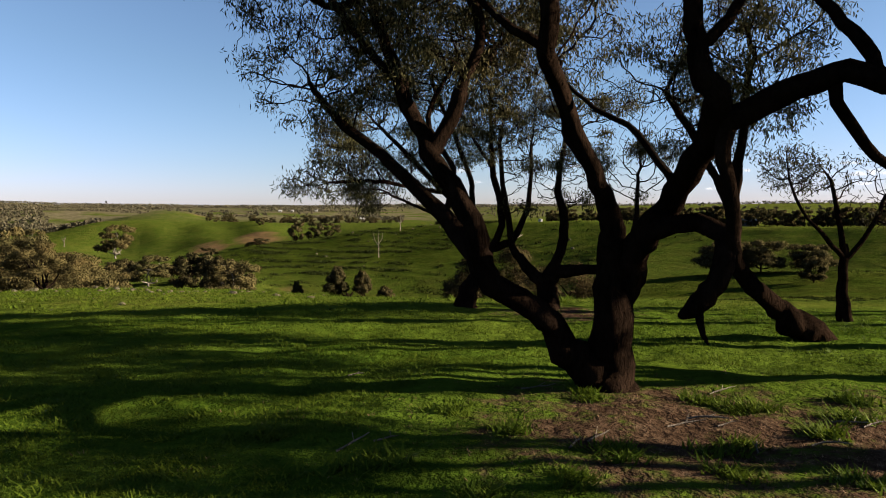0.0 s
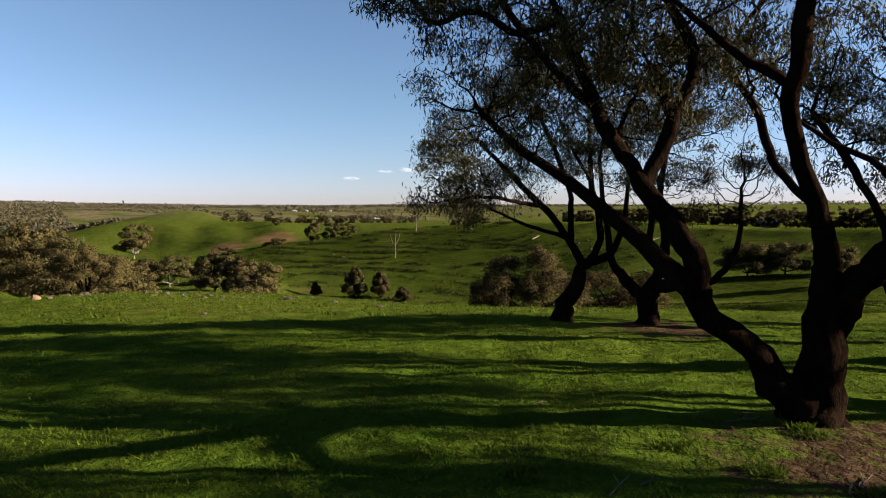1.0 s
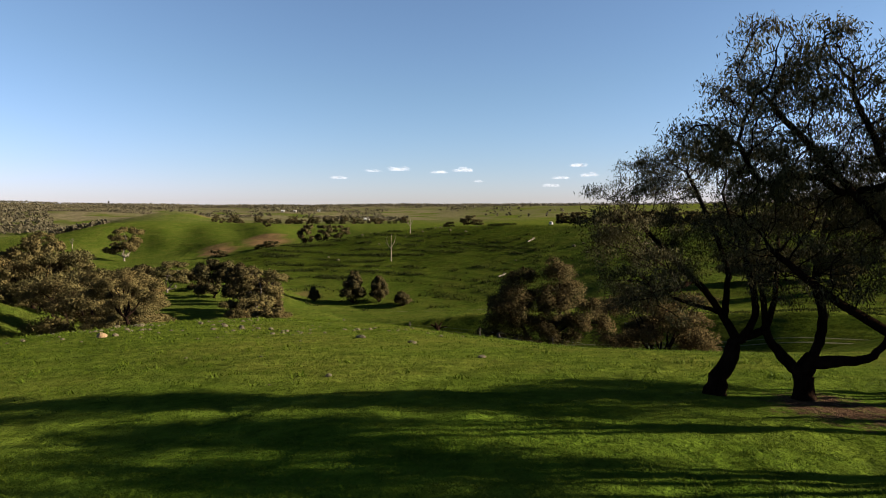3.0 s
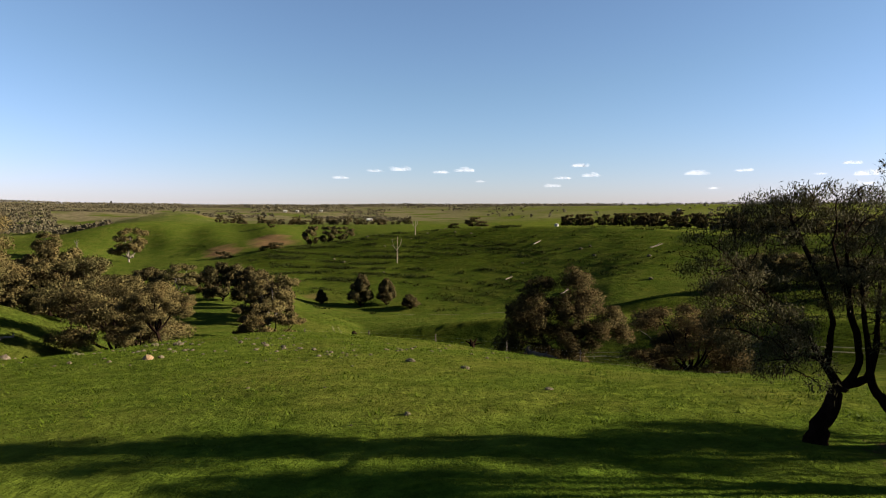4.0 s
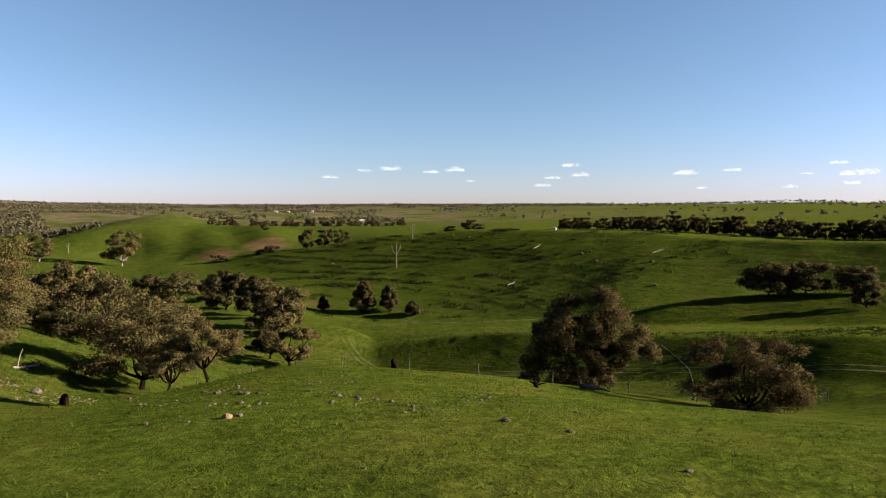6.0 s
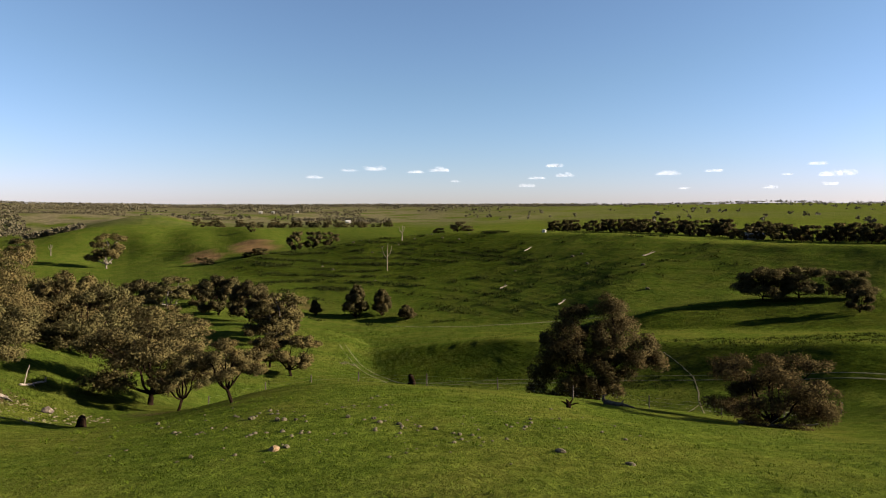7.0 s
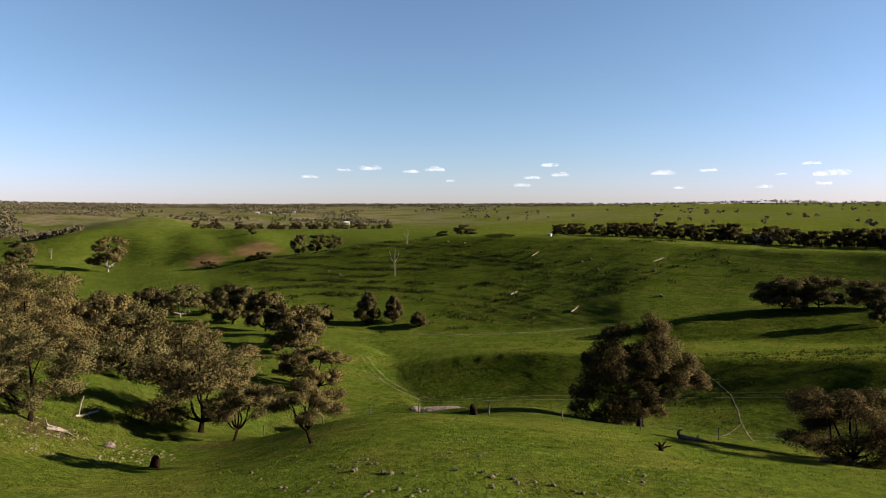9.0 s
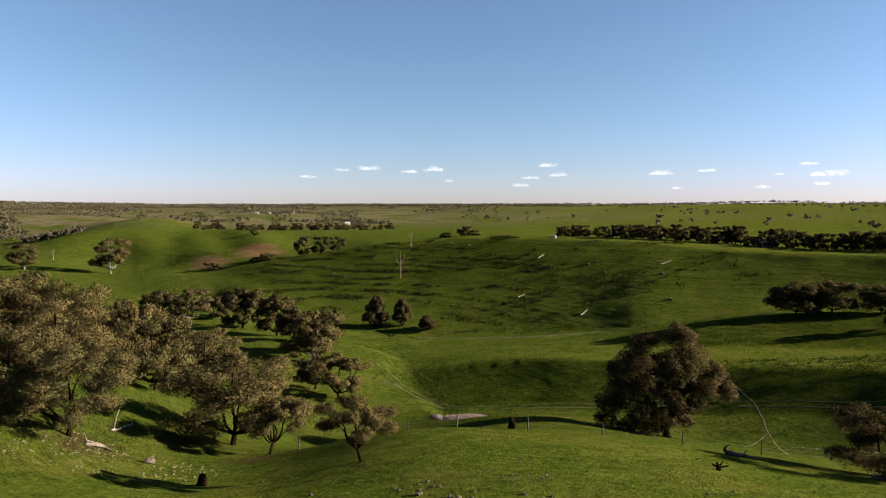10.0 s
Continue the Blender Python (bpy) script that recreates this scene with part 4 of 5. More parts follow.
        kinds[key] = make_tree(limbs, clumps_of(blobs, rng), 41 + len(kinds), LEAF_TALL if key == "spread" else LEAF_MID, BARK, 420, 0.40, 5, 0.5, 0.014, length=size, width=size * 0.46, name="eucalyptus_tree", least=0.013, sprays=sprays)
    # two crowns over forked stems
    blobs = [(-5.5, 0, 6, 2.9, 3, 2.6), (-4, 0, 10, 3.0, 3, 2.6), (-7.6, 0.5, 4.2, 2.0, 2.2, 1.8), (-3.2, 1, 12.6, 2.2, 2.2, 1.8), (-5, -1.5, 8, 2.6, 2.4, 2.2), (-3.0, -1.5, 3.6, 2.3, 2.2, 2.0), (-6.8, 0, 8.6, 1.8, 2, 1.6), (-4.5, 0, 2.2, 1.8, 1.8, 1.3),
             (2.3, 0, 13.4, 2.3, 2.3, 1.9), (4, 0, 10.6, 2.9, 3, 2.3), (7, 0.5, 8, 2.4, 2.6, 1.9), (9.2, 0, 6, 1.8, 2, 1.5), (1.2, -1, 8.6, 2.4, 2.4, 2.2), (5.2, -1.5, 6.6, 2.2, 2.2, 1.7), (2.2, 1.5, 6.2, 2.0, 2.0, 1.6)]
    limbs = [[(0.8, 0, -0.4, 0.75), (0.7, 0, 0.6, 0.52), (0.3, 0, 2.2, 0.45)], [(0.3, 0, 2.2, 0.34), (-2, 0, 4.6, 0.26), (-3.6, 0, 8, 0.18), (-3.4, 0.5, 11.5, 0.08)], [(0.3, 0, 2.2, 0.34), (1.6, 0, 5, 0.28), (2.6, 0, 9, 0.18), (2.4, 0, 12.4, 0.08)],
             [(1.6, 0, 5, 0.2), (4.5, 0, 6.6, 0.14), (8.2, 0, 6.6, 0.07)], [(-2, 0, 4.6, 0.2), (-5, 0, 5.2, 0.14), (-7, 0.3, 5, 0.07)]]
    blobs = [(x, y, z, p * 1.2, q * 1.2, r * 1.15) for x, y, z, p, q, r in blobs] + [(-1.2, 0, 9.4, 2.4, 2.4, 2.2), (-0.4, 0.3, 10.6, 2.1, 2.1, 1.7), (0.2, -1.6, 3.0, 2.2, 1.9, 1.6), (2.6, -1.4, 2.6, 1.8, 1.8, 1.3), (-2.6, -2.0, 1.8, 2.0, 1.8, 1.3), (0.6, -2.2, 5.4, 2.2, 1.9, 1.6), (-0.8, -0.8, 6.6, 2.2, 2.0, 1.8), (1.5, -1.5, 4.4, 2.0, 2.0, 1.5), (4.4, -1.0, 4.8, 1.8, 1.8, 1.4), (-1.6, -1.6, 3.6, 2.0, 2.0, 1.6), (-8.4, -0.5, 2.6, 1.8, 1.8, 1.5), (-6.2, -1.0, 1.6, 1.6, 1.6, 1.1)]
    blobs = clumps_of(blobs, rng, 5, 0.42, 0.68)
    kinds["tall"] = make_tree(limbs, blobs, 47, LEAF_TALL, BARK, 900, 0.5, 8, 0.6, 0.015, length=0.28, width=0.13, name="eucalyptus_tree", least=0.016, sprays=80000)
    for key, high, wide, base, lumps, lean, flat, low, leaf, bark, name, sprays, size in (
            ("gum", 13.0, 10.5, 0.10, 24, 0.05, 0.7, 0.20, LEAF_MID, BARK_GREY, "gum_tree", 14000, 0.48),
            ("bush", 6.6, 4.8, 0.04, 22, 0.0, 1.0, 0.08, LEAF_DARK, BARK, "bushy_tree", 12000, 0.36),
            ("dark", 8.0, 7.5, 0.08, 22, 0.1, 0.75, 0.12, LEAF_DARK, BARK, "sheoak_tree", 13000, 0.42),
            ("broad", 9.0, 12.0, 0.10, 24, 0.0, 0.6, 0.16, LEAF_DARK, BARK, "eucalyptus_tree", 16000, 0.46),
            ("belt", 8.5, 8.0, 0.10, 14, 0.1, 0.65, 0.16, LEAF_DARK, BARK, "eucalyptus_tree", 2600, 0.85),
            ("shrub", 5.0, 7.5, 0.04, 12, 0.1, 0.7, 0.10, LEAF_DARK, BARK, "shrub", 2200, 0.75)):
        limbs, blobs = dome(rng, high, wide, base, lumps, lean, flat, low, (0.15, 0.21))
        if key == "bush":
            blobs = [(0, 0, 1.9, 2.0, 2.0, 1.9), (0, 0, 3.9, 1.6, 1.6, 1.9), (0.3, 0.2, 5.2, 0.9, 0.9, 1.1)]
            blobs = clumps_of(blobs, rng, 15, 0.36, 0.86)
        cheap = sprays < 5000
        kinds[key] = make_tree(limbs, blobs if key == "bush" else clumps_of(blobs, rng, 2 if cheap else 4), 41 + len(kinds), leaf, bark, 60 if cheap else 300, 0.9 if cheap else 0.52, 6, 1.0 if cheap else 0.6, 0.05 if cheap else 0.02, length=size, width=size * 0.5, name=name, least=0.045 if cheap else 0.02, sprays=sprays)
    return kinds


KIND = valley_kinds()
PUT = {}


def place(bearing, distance):
    """A place by bearing in degrees and distance from the lookout."""
    return LOOKOUT[0] + distance * math.sin(radians(bearing)), LOOKOUT[1] + distance * math.cos(radians(bearing))


def plant(kind, x, y, size=1.0, turn=0.0, label="", group="trees of the valley", tall=None, sink=0.1):
    first = kind not in PUT
    t = KIND[kind]
    if first:
        PUT[kind] = True
        stand(t, x, y, turn, size, sink, tall or size)
    else:
        t = copy_stand(t, x, y, turn, size, tall or size, sink)
    names = {"wide": "wide olive-brown eucalyptus tree with a spreading crown", "lean": "eucalyptus tree with a leaning trunk and brownish crown",
             "spread": "low spreading eucalyptus tree with foliage near the ground", "olive": "wide olive-green eucalyptus tree in a gully stand", "round": "round-crowned eucalyptus tree in a gully stand",
             "tall": "tall dark double-crowned eucalyptus tree by a fence", "gum": "tall gum tree with greyish bark and olive crown",
             "broad": "broad dark eucalyptus tree on a grassy terrace", "bush": "round dark bushy tree on the valley floor", "dark": "dark she-oak tree with a dense crown", "belt": "dark tree in a belt along a grassy ridge", "shrub": "low dark shrub on a bare hillside"}
    return tagged(t, label or names[kind], "tree", group)

for kind, x, y, size, turn, tall in [
        ("lean", -32.4, 51.6, 0.70, 3.3, 0.72), ("lean", -43.4, 69.6, 0.80, 0.2, 0.82), ("wide", -48.6, 75.0, 1.36, 0.6, 1.22), ("wide", -59.8, 62.5, 1.00, 2.2, 1.00),
        ("wide", -65.5, 63.5, 0.90, 4.0, 1.00),
        ("wide", -69.0, 78.0, 1.10, 0.3, 1.41), ("lean", -76.0, 72.0, 1.32, 2.0, 1.54), ("olive", -79.0, 90.0, 1.16, 1.3, 1.54), ("round", -70.0, 97.0, 1.26, 5.0, 1.54),
        ("olive", -88.0, 104.0, 1.21, 3.0, 1.66), ("olive", -73.0, 110.0, 1.10, 2.6, 1.60), ("round", -84.0, 121.0, 1.43, 0.4, 1.79), ("olive", -97.0, 118.0, 1.21, 0.9, 1.66),
        ("round", -93.0, 138.0, 1.43, 2.9, 1.79), ("olive", -106.0, 133.0, 1.21, 1.9, 1.66), ("olive", -110.0, 152.0, 1.21, 0.1, 1.79), ("round", -99.0, 160.0, 1.43, 1.2, 1.79),
         
        ("tall", 8.2, 93.0, 1.02, 0.0, 1.08), ("spread", 11.6, 53.0, 0.92, 1.1, 0.84),
        ("bush", -42.0, 246.9, 2.05, 0.0, 2.0), ("bush", -31.8, 247.4, 1.72, 1.0, 1.66), ("bush", -22.1, 241.2, 1.55, 2.0, 0.90), ("bush", -57.9, 250.0, 1.00, 3.0, 1.00),
        ("gum", -51.1, 150.2, 1.15, 0.0, 1.05), ("dark", -68.1, 191.6, 1.55, 1.0, 1.75), ("dark", -82.2, 207.7, 1.70, 2.0, 1.85), ("gum", -103.6, 221.1, 1.40, 1.0, 0.95),
        ("dark", -118.0, 232.0, 1.70, 0.3, 1.40), ("dark", -60.0, 176.0, 1.30, 4.0, 1.30), ("dark", -96.0, 228.0, 1.30, 3.0, 1.10), ("round", -42.1, 122.2, 1.25, 2.8, 1.20), ("round", -47.5, 128.0, 1.10, 0.8, 1.15), ("dark", -52.0, 160.0, 1.20, 5.0, 1.30),
        ("broad", 75.0, 168.0, 1.15, 0.5, 1.05), ("broad", 84.0, 166.5, 1.00, 2.0, 1.00), ("broad", 95.0, 163.0, 0.95, 3.0, 0.85), ("dark", 85.4, 145.0, 0.80, 0.0, 0.90),
        ("gum", -244.0, 470.0, 2.20, 0.4, 2.20), ("gum", -301.0, 464.0, 2.00, 2.4, 1.60), ("belt", -103.0, 443.0, 1.60, 0.0, 1.80), ("belt", -91.0, 448.0, 1.70, 1.0, 1.60), ("belt", -79.6, 451.6, 1.60, 2.0, 1.30),
        ("shrub", -162.0, 440.0, 1.50, 0.0, 1.10), ("shrub", -124.0, 432.0, 1.70, 1.0, 1.10), ("shrub", -132.0, 436.0, 1.50, 2.0, 0.90), ("belt", -170.0, 588.0, 1.10, 0.0, 1.00), ("belt", -258.0, 700.0, 1.2, 1.0, 1.1), ("belt", -247.0, 690.0, 0.9, 2.0, 0.8),
        ("belt", 12.0, 476.0, 1.70, 0.0, 1.00), ("shrub", 20.0, 480.0, 1.40, 1.0, 0.9), ("shrub", -2.0, 482.0, 1.30, 2.0, 0.8)]:
    plant(kind, x, y, size, turn, tall=tall)
# the belt of trees along the far crest
rng = np.random.default_rng(7)
for k in range(72):
    bearing = 13.6 + 29.0 * k / 71 + rng.normal(0, 0.15)
    behind = float(np.interp(bearing, LINE_AZ, BEHIND[0]))
    x, y = place(bearing, behind + rng.uniform(2, 26))
    s = rng.uniform(0.75, 1.25) * (1.0 if bearing > 18 else 0.85)
    plant("belt", x, y, s, rng.uniform(0, 6), "", "belt of trees", s * rng.uniform(0.85, 1.1))
# a thinner line of trees and shrubs along the far ridge
for k in range(40):
    bearing = -17.2 + 15.5 * k / 39 + rng.normal(0, 0.3)
    x, y = place(bearing, 745 + rng.uniform(0, 30))
    s = rng.uniform(0.8, 1.5)
    plant(("shrub", "belt")[k % 2], x, y, s, rng.uniform(0, 6), "brownish tree in a line beyond the ridge", "line of far trees", s * 0.9)
for x, y, s, a in ((-64.0, 92.0, 1.0, 0.3), (-60.5, 103.0, 1.05, 2.0), (-66.0, 120.0, 1.1, 4.0), (-78.0, 134.0, 1.2, 1.0), (-88.0, 150.0, 1.2, 2.5)):
    plant("olive", x, y, s, a, tall=s * 1.2)

# ---- stones, stumps and fallen wood ----
def stone_mesh(name, seed, mat, flat=0.6):
    rng = np.random.default_rng(seed)
    bm = bmesh.new()
    bmesh.ops.create_icosphere(bm, subdivisions=2, radius=0.5)
    off = rng.normal(size=(5, 3))
    for v in bm.verts:
        c = np.array(v.co)
        k = 1 + sum(0.14 * math.sin(3.1 * float(c @ o) + i) for i, o in enumerate(off))
        v.co = Vector((c[0] * k, c[1] * k * 0.8, c[2] * k * flat))
    cut = rng.normal(size=(4, 3))
    for d in cut:
        d = Vector(d).normalized()
        for v in bm.verts:
            over = v.co.dot(d) - 0.36
            if over > 0:
                v.co -= d * over * 0.85
    me = bpy.data.meshes.new(name)
    bm.to_mesh(me)
    bm.free()
    me.materials.append(mat)
    return me


STONES = [stone_mesh("stone", s, STONE, f) for s, f in ((1, 0.6), (2, 0.45), (3, 0.75))]
STONE_O = stone_mesh("stone", 8, STONE_WARM, 0.8)


def lay_stone(me, x, y, size, turn, label="grey lichen-covered field stone lying in the grass", group="field stones"):
    ob = new("stone", me)
    ob.matrix_basis = Matrix.LocRotScale((x, y, ground_z(x, y) + 0.06 * size), Euler((0.1, 0.05, turn)), (size, size, size))
    return tagged(ob, label, "stone", group)


lay_stone(STONE_O, -25.1, 33.9, 0.6, 0.4, "large ochre boulder on green pasture")
STONE_AT = [(-24.6, 34.3, 0.55), (-29.1, 33.4, 0.5), (-29.6, 32.9, 0.3), (-26.4, 40.3, 0.45), (-25.9, 40.0, 0.55), (-25.2, 39.9, 0.5), (-24.5, 39.3, 0.45), (-28.2, 41.4, 0.6),
            (-27.6, 43.7, 0.4), (-27.1, 43.5, 0.5), (-22.1, 40.0, 0.45), (-22.5, 36.5, 0.35), (-25.2, 32.1, 0.25), (-35.1, 44.2, 0.5), (-21.2, 46.9, 0.5), (-20.8, 47.8, 0.4),
            (-19.0, 38.4, 0.6), (-20.1, 38.8, 0.5), (-20.5, 39.6, 0.4), (-21.1, 39.4, 0.35), (-16.9, 37.4, 0.45), (-15.9, 36.4, 0.5), (-15.6, 36.0, 0.35), (-11.0, 40.2, 0.5)]
rng = np.random.default_rng(21)
for x, y, s in STONE_AT:
    lay_stone(STONES[int(rng.integers(3))], x, y, s * rng.uniform(0.55, 0.85), rng.uniform(0, 6))
for x, y, s in [(-10.9, 32.5, 0.9), (-8.1, 30.5, 0.8), (-7.5, 36.9, 0.45), (-6.7, 35.3, 0.5), (-5.5, 36.6, 0.35), (-15.1, 40.6, 0.3), (-14.7, 33.7, 0.3), (-13.6, 30.6, 0.28), (-10.3, 20.2, 0.45), (-17.1, 25.5, 0.3), (-13.9, 24.9, 0.28), (-12.0, 19.2, 0.2), (-5.1, 24.2, 0.55), (-32.5, 45.5, 0.4), (-31.0, 47.0, 0.3)]:
    lay_stone(STONES[1], x, y, s * 0.6, rng.uniform(0, 6), "low flat stone half sunk in grass")
for x, y in [(-60.7, 423.9), (-55.3, 427.8), (-11.7, 432.3), (-8.1, 427.9), (-2.1, 404.0), (7.6, 391.9), (55.4, 299.3), (27.3, 293.4), (57.6, 280.0), (74.7, 258.6), (65.2, 227.0), (-38.4, 306.4), (-63.3, 339.6), (-50, 424), (-30, 400), (-20, 415), (15, 405), (60, 300), (-70, 350), (-45, 380)]:
    lay_stone(STONES[0], x, y, rng.uniform(1.2, 2.2), rng.uniform(0, 6), "pale rock on the far hillside")


def stone_scatter(name, label, cx, cy, rx, ry, count, small, large, seed, mat, heap=0.0):
    """Uncountable small stones as one mesh."""
    rng = np.random.default_rng(seed)
    base = np.array([(-1, -1, 0), (1, -1, 0), (1, 1, 0), (-1, 1, 0), (-0.5, -0.6, 1), (0.6, -0.5, 0.9), (0.5, 0.6, 1), (-0.6, 0.5, 0.8)], float) * 0.5
    quads = np.array([(0, 1, 5, 4), (1, 2, 6, 5), (2, 3, 7, 6), (3, 0, 4, 7), (4, 5, 6, 7)])
    vs, fs = [], []
    for k in range(count):
        a, r = rng.uniform(0, 6.283), math.sqrt(rng.random())
        x, y = cx + rx * r * math.cos(a), cy + ry * r * math.sin(a)
        s = rng.uniform(small, large)
        t = rng.uniform(0, 6.283)
        rot = np.array([(math.cos(t), -math.sin(t), 0), (math.sin(t), math.cos(t), 0), (0, 0, rng.uniform(0.5, 0.9))])
        v = (base * (1 + rng.normal(0, 0.15, (8, 3)))) @ rot.T * s
        vs.append(v + (x, y, ground_z(x, y) - 0.05 * s + heap * max(0, 1 - r * r) * rng.random()))
        fs.append(quads + 8 * k)
    return tagged(new(name, mesh_from(name, np.concatenate(vs), np.concatenate(fs), [mat])), label, "stones", kind="stuff")


PALE = stone_material("yellow_stone", (0.040, 0.036, 0.015), (0.105, 0.090, 0.042))
RUBBLE = stone_material("pale_rubble", (0.045, 0.033, 0.026), (0.13, 0.10, 0.08))
stone_scatter("rubble_heap", "low heap of greyish-pink rubble on the valley floor", -20.0, 109.5, 5.0, 5.6, 3400, 0.10, 0.34, 31, RUBBLE, 0.8)
stone_scatter("scattered_stones", "yellowish stones strewn over the bank below trees", -55.0, 58.5, 10.0, 6.0, 300, 0.07, 0.30, 32, PALE)
stone_scatter("scattered_stones", "stones strewn along the brow of pasture", -22.0, 40.0, 17.0, 8.0, 90, 0.06, 0.20, 33, STONE)
for k, (sx, sy) in enumerate([(-25.5, 36.6), (-18.4, 37.4), (-28.6, 43.0), (-14.5, 35.0), (-21.0, 43.5), (-11.5, 38.5), (-31.0, 39.0)]):
    stone_scatter("scattered_stones", "cluster of brown-grey stones in short grass", sx, sy, 2.2, 0.9, 9, 0.10, 0.28, 35 + k, STONE)
stone_scatter("scattered_stones", "grey-brown stones beside a dug hollow in grass", -33.0, 140.0, 2.4, 1.4, 40, 0.15, 0.45, 34, STONE)


def log_thing(name, pts, mat, label, category, seed, group="", twigs=()):
    """A fallen trunk with its stubs, from a line of (x, y, height over the ground, radius)."""
    rng = np.random.default_rng(seed)
    ox, oy = pts[0][0], pts[0][1]
    oz = ground_z(ox, oy)
    lines = [[(x - ox, y - oy, ground_z(x, y) - oz + z, r) for x, y, z, r in line] for line in (pts, *twigs)]
    pos, par, rad = grow(lines, [(0, 0, -50, 0.1, 0.1, 0.1)], 2, 0.12 if pts[0][3] < 0.08 else 0.3, 0.1, 0.01, rng)
    ob = new(name, tube_mesh(name, pos, par, thicken(par, rad, 0.004), mat, rng, 0.14))
    ob.location = (ox, oy, oz)
    return tagged(ob, label, category, group)


WEATHERED = bark_material("weathered_log", (0.02, 0.016, 0.012), (0.075, 0.06, 0.046))
log_thing("fallen_log", [(-1.6, 56.4, 0.22, 0.20), (-0.8, 56.2, 0.18, 0.17), (0.0, 55.9, 0.15, 0.12), (0.9, 55.6, 0.08, 0.05)], WEATHERED, "grey fallen tree trunk with a splintered butt", "log", 61, twigs=[[(-1.4, 56.4, 0.3, 0.17), (-1.6, 56.3, 0.55, 0.15), (-1.55, 56.3, 0.8, 0.08), (-1.3, 56.2, 0.9, 0.03)], [(-0.2, 56.0, 0.2, 0.1), (0.1, 56.1, 0.6, 0.04)]])
log_thing("fallen_log", [(-58.3, 67.3, 0.12, 0.10), (-58.0, 68.9, 0.14, 0.11), (-57.7, 70.6, 0.3, 0.12)], DEADWOOD, "bleached fallen log with a broken root end", "log", 62, "fallen wood", twigs=[[(-57.7, 70.6, 0.3, 0.12), (-57.7, 70.7, 0.75, 0.08)], [(-58.0, 68.9, 0.14, 0.07), (-57.2, 68.0, 0.2, 0.03)]])
log_thing("fallen_log", [(-58.0, 62.0, 0.3, 0.09), (-57.3, 62.4, 0.15, 0.08), (-56.6, 62.7, 0.08, 0.05)], DEADWOOD, "bleached fallen bough under the gully trees", "log", 63, "fallen wood", twigs=[[(-58.0, 62.0, 0.3, 0.08), (-58.3, 62.2, 0.9, 0.04)]])
log_thing("fallen_log", [(-57.8, 61.6, 0.15, 0.13), (-56.6, 62.2, 0.2, 0.11), (-55.6, 61.8, 0.15, 0.06)], DEADWOOD, "short bleached log among stones", "log", 64, "fallen wood")
log_thing("fallen_log", [(8.2, 52.0, 0.12, 0.14), (10.2, 50.9, 0.15, 0.12), (12.4, 50.6, 0.3, 0.08), (13.8, 50.2, 0.5, 0.04)], BARK_GREY, "fallen dead boughs beneath a spreading tree", "log", 65, "fallen wood", twigs=[[(10.2, 50.9, 0.2, 0.06), (10.6, 50.4, 0.8, 0.03)], [(11.6, 50.7, 0.2, 0.06), (12.0, 50.2, 0.9, 0.03)]])
for k, (x, y, dx, dy) in enumerate([(19.0, 271.3, 3.5, 3), (35.6, 233.4, 3.5, 3), (39.9, 332.0, 4.5, 5), (83.3, 274.9, 6, 2)]):
    log_thing("fallen_log", [(x - dx / 2, y - dy / 2, 0.2, 0.28), (x, y, 0.25, 0.24), (x + dx / 2, y + dy / 2, 0.6, 0.1)], DEADWOOD, "bleached dead trunk lying on the far hillside", "log", 70 + k, "dead trunks on the hill", twigs=[[(x, y, 0.3, 0.14), (x + dx * 0.3, y + 0.4, 1.5, 0.05)]])
log_thing("tree_stump", [(-45.0, 53.4, -0.1, 0.42), (-45.0, 53.4, 0.3, 0.34), (-45.05, 53.4, 0.8, 0.30), (-45.1, 53.4, 0.95, 0.05)], BARK, "dark weathered tree stump on the slope", "stump", 81)
log_thing("tree_stump", [(-18.6, 66.0, -0.1, 0.40), (-18.6, 66.0, 0.5, 0.32), (-18.55, 66.0, 1.0, 0.24), (-18.5, 66.0, 1.1, 0.05)], BARK, "dark tree stump beside the wire fence", "stump", 82)
log_thing("tree_stump", [(-7.0, 46.8, -0.05, 0.2), (-7.0, 46.8, 0.25, 0.14), (-7.2, 46.8, 0.6, 0.03)], BARK, "small dark stump with broken sprouts", "stump", 83, twigs=[[(-7.0, 46.8, 0.2, 0.08), (-6.7, 46.8, 0.7, 0.03)], [(-7.0, 46.8, 0.2, 0.08), (-7.5, 46.7, 0.4, 0.05)], [(-7.0, 46.8, 0.2, 0.07), (-6.3, 46.7, 0.45, 0.03)]])
log_thing("standing_dead_trunk", [(-58.5, 68.4, -0.1, 0.08), (-58.3, 68.4, 1.0, 0.065), (-57.9, 68.4, 2.2, 0.05)], DEADWOOD, "slim bleached dead trunk leaning by the gully", "dead tree", 84)
log_thing("root_ball", [(-52.6, 61.3, 0.1, 0.22), (-52.2, 61.4, 0.35, 0.26), (-51.8, 61.5, 0.15, 0.16)], WEATHERED, "dark weathered root ball on the bank", "stump", 85)

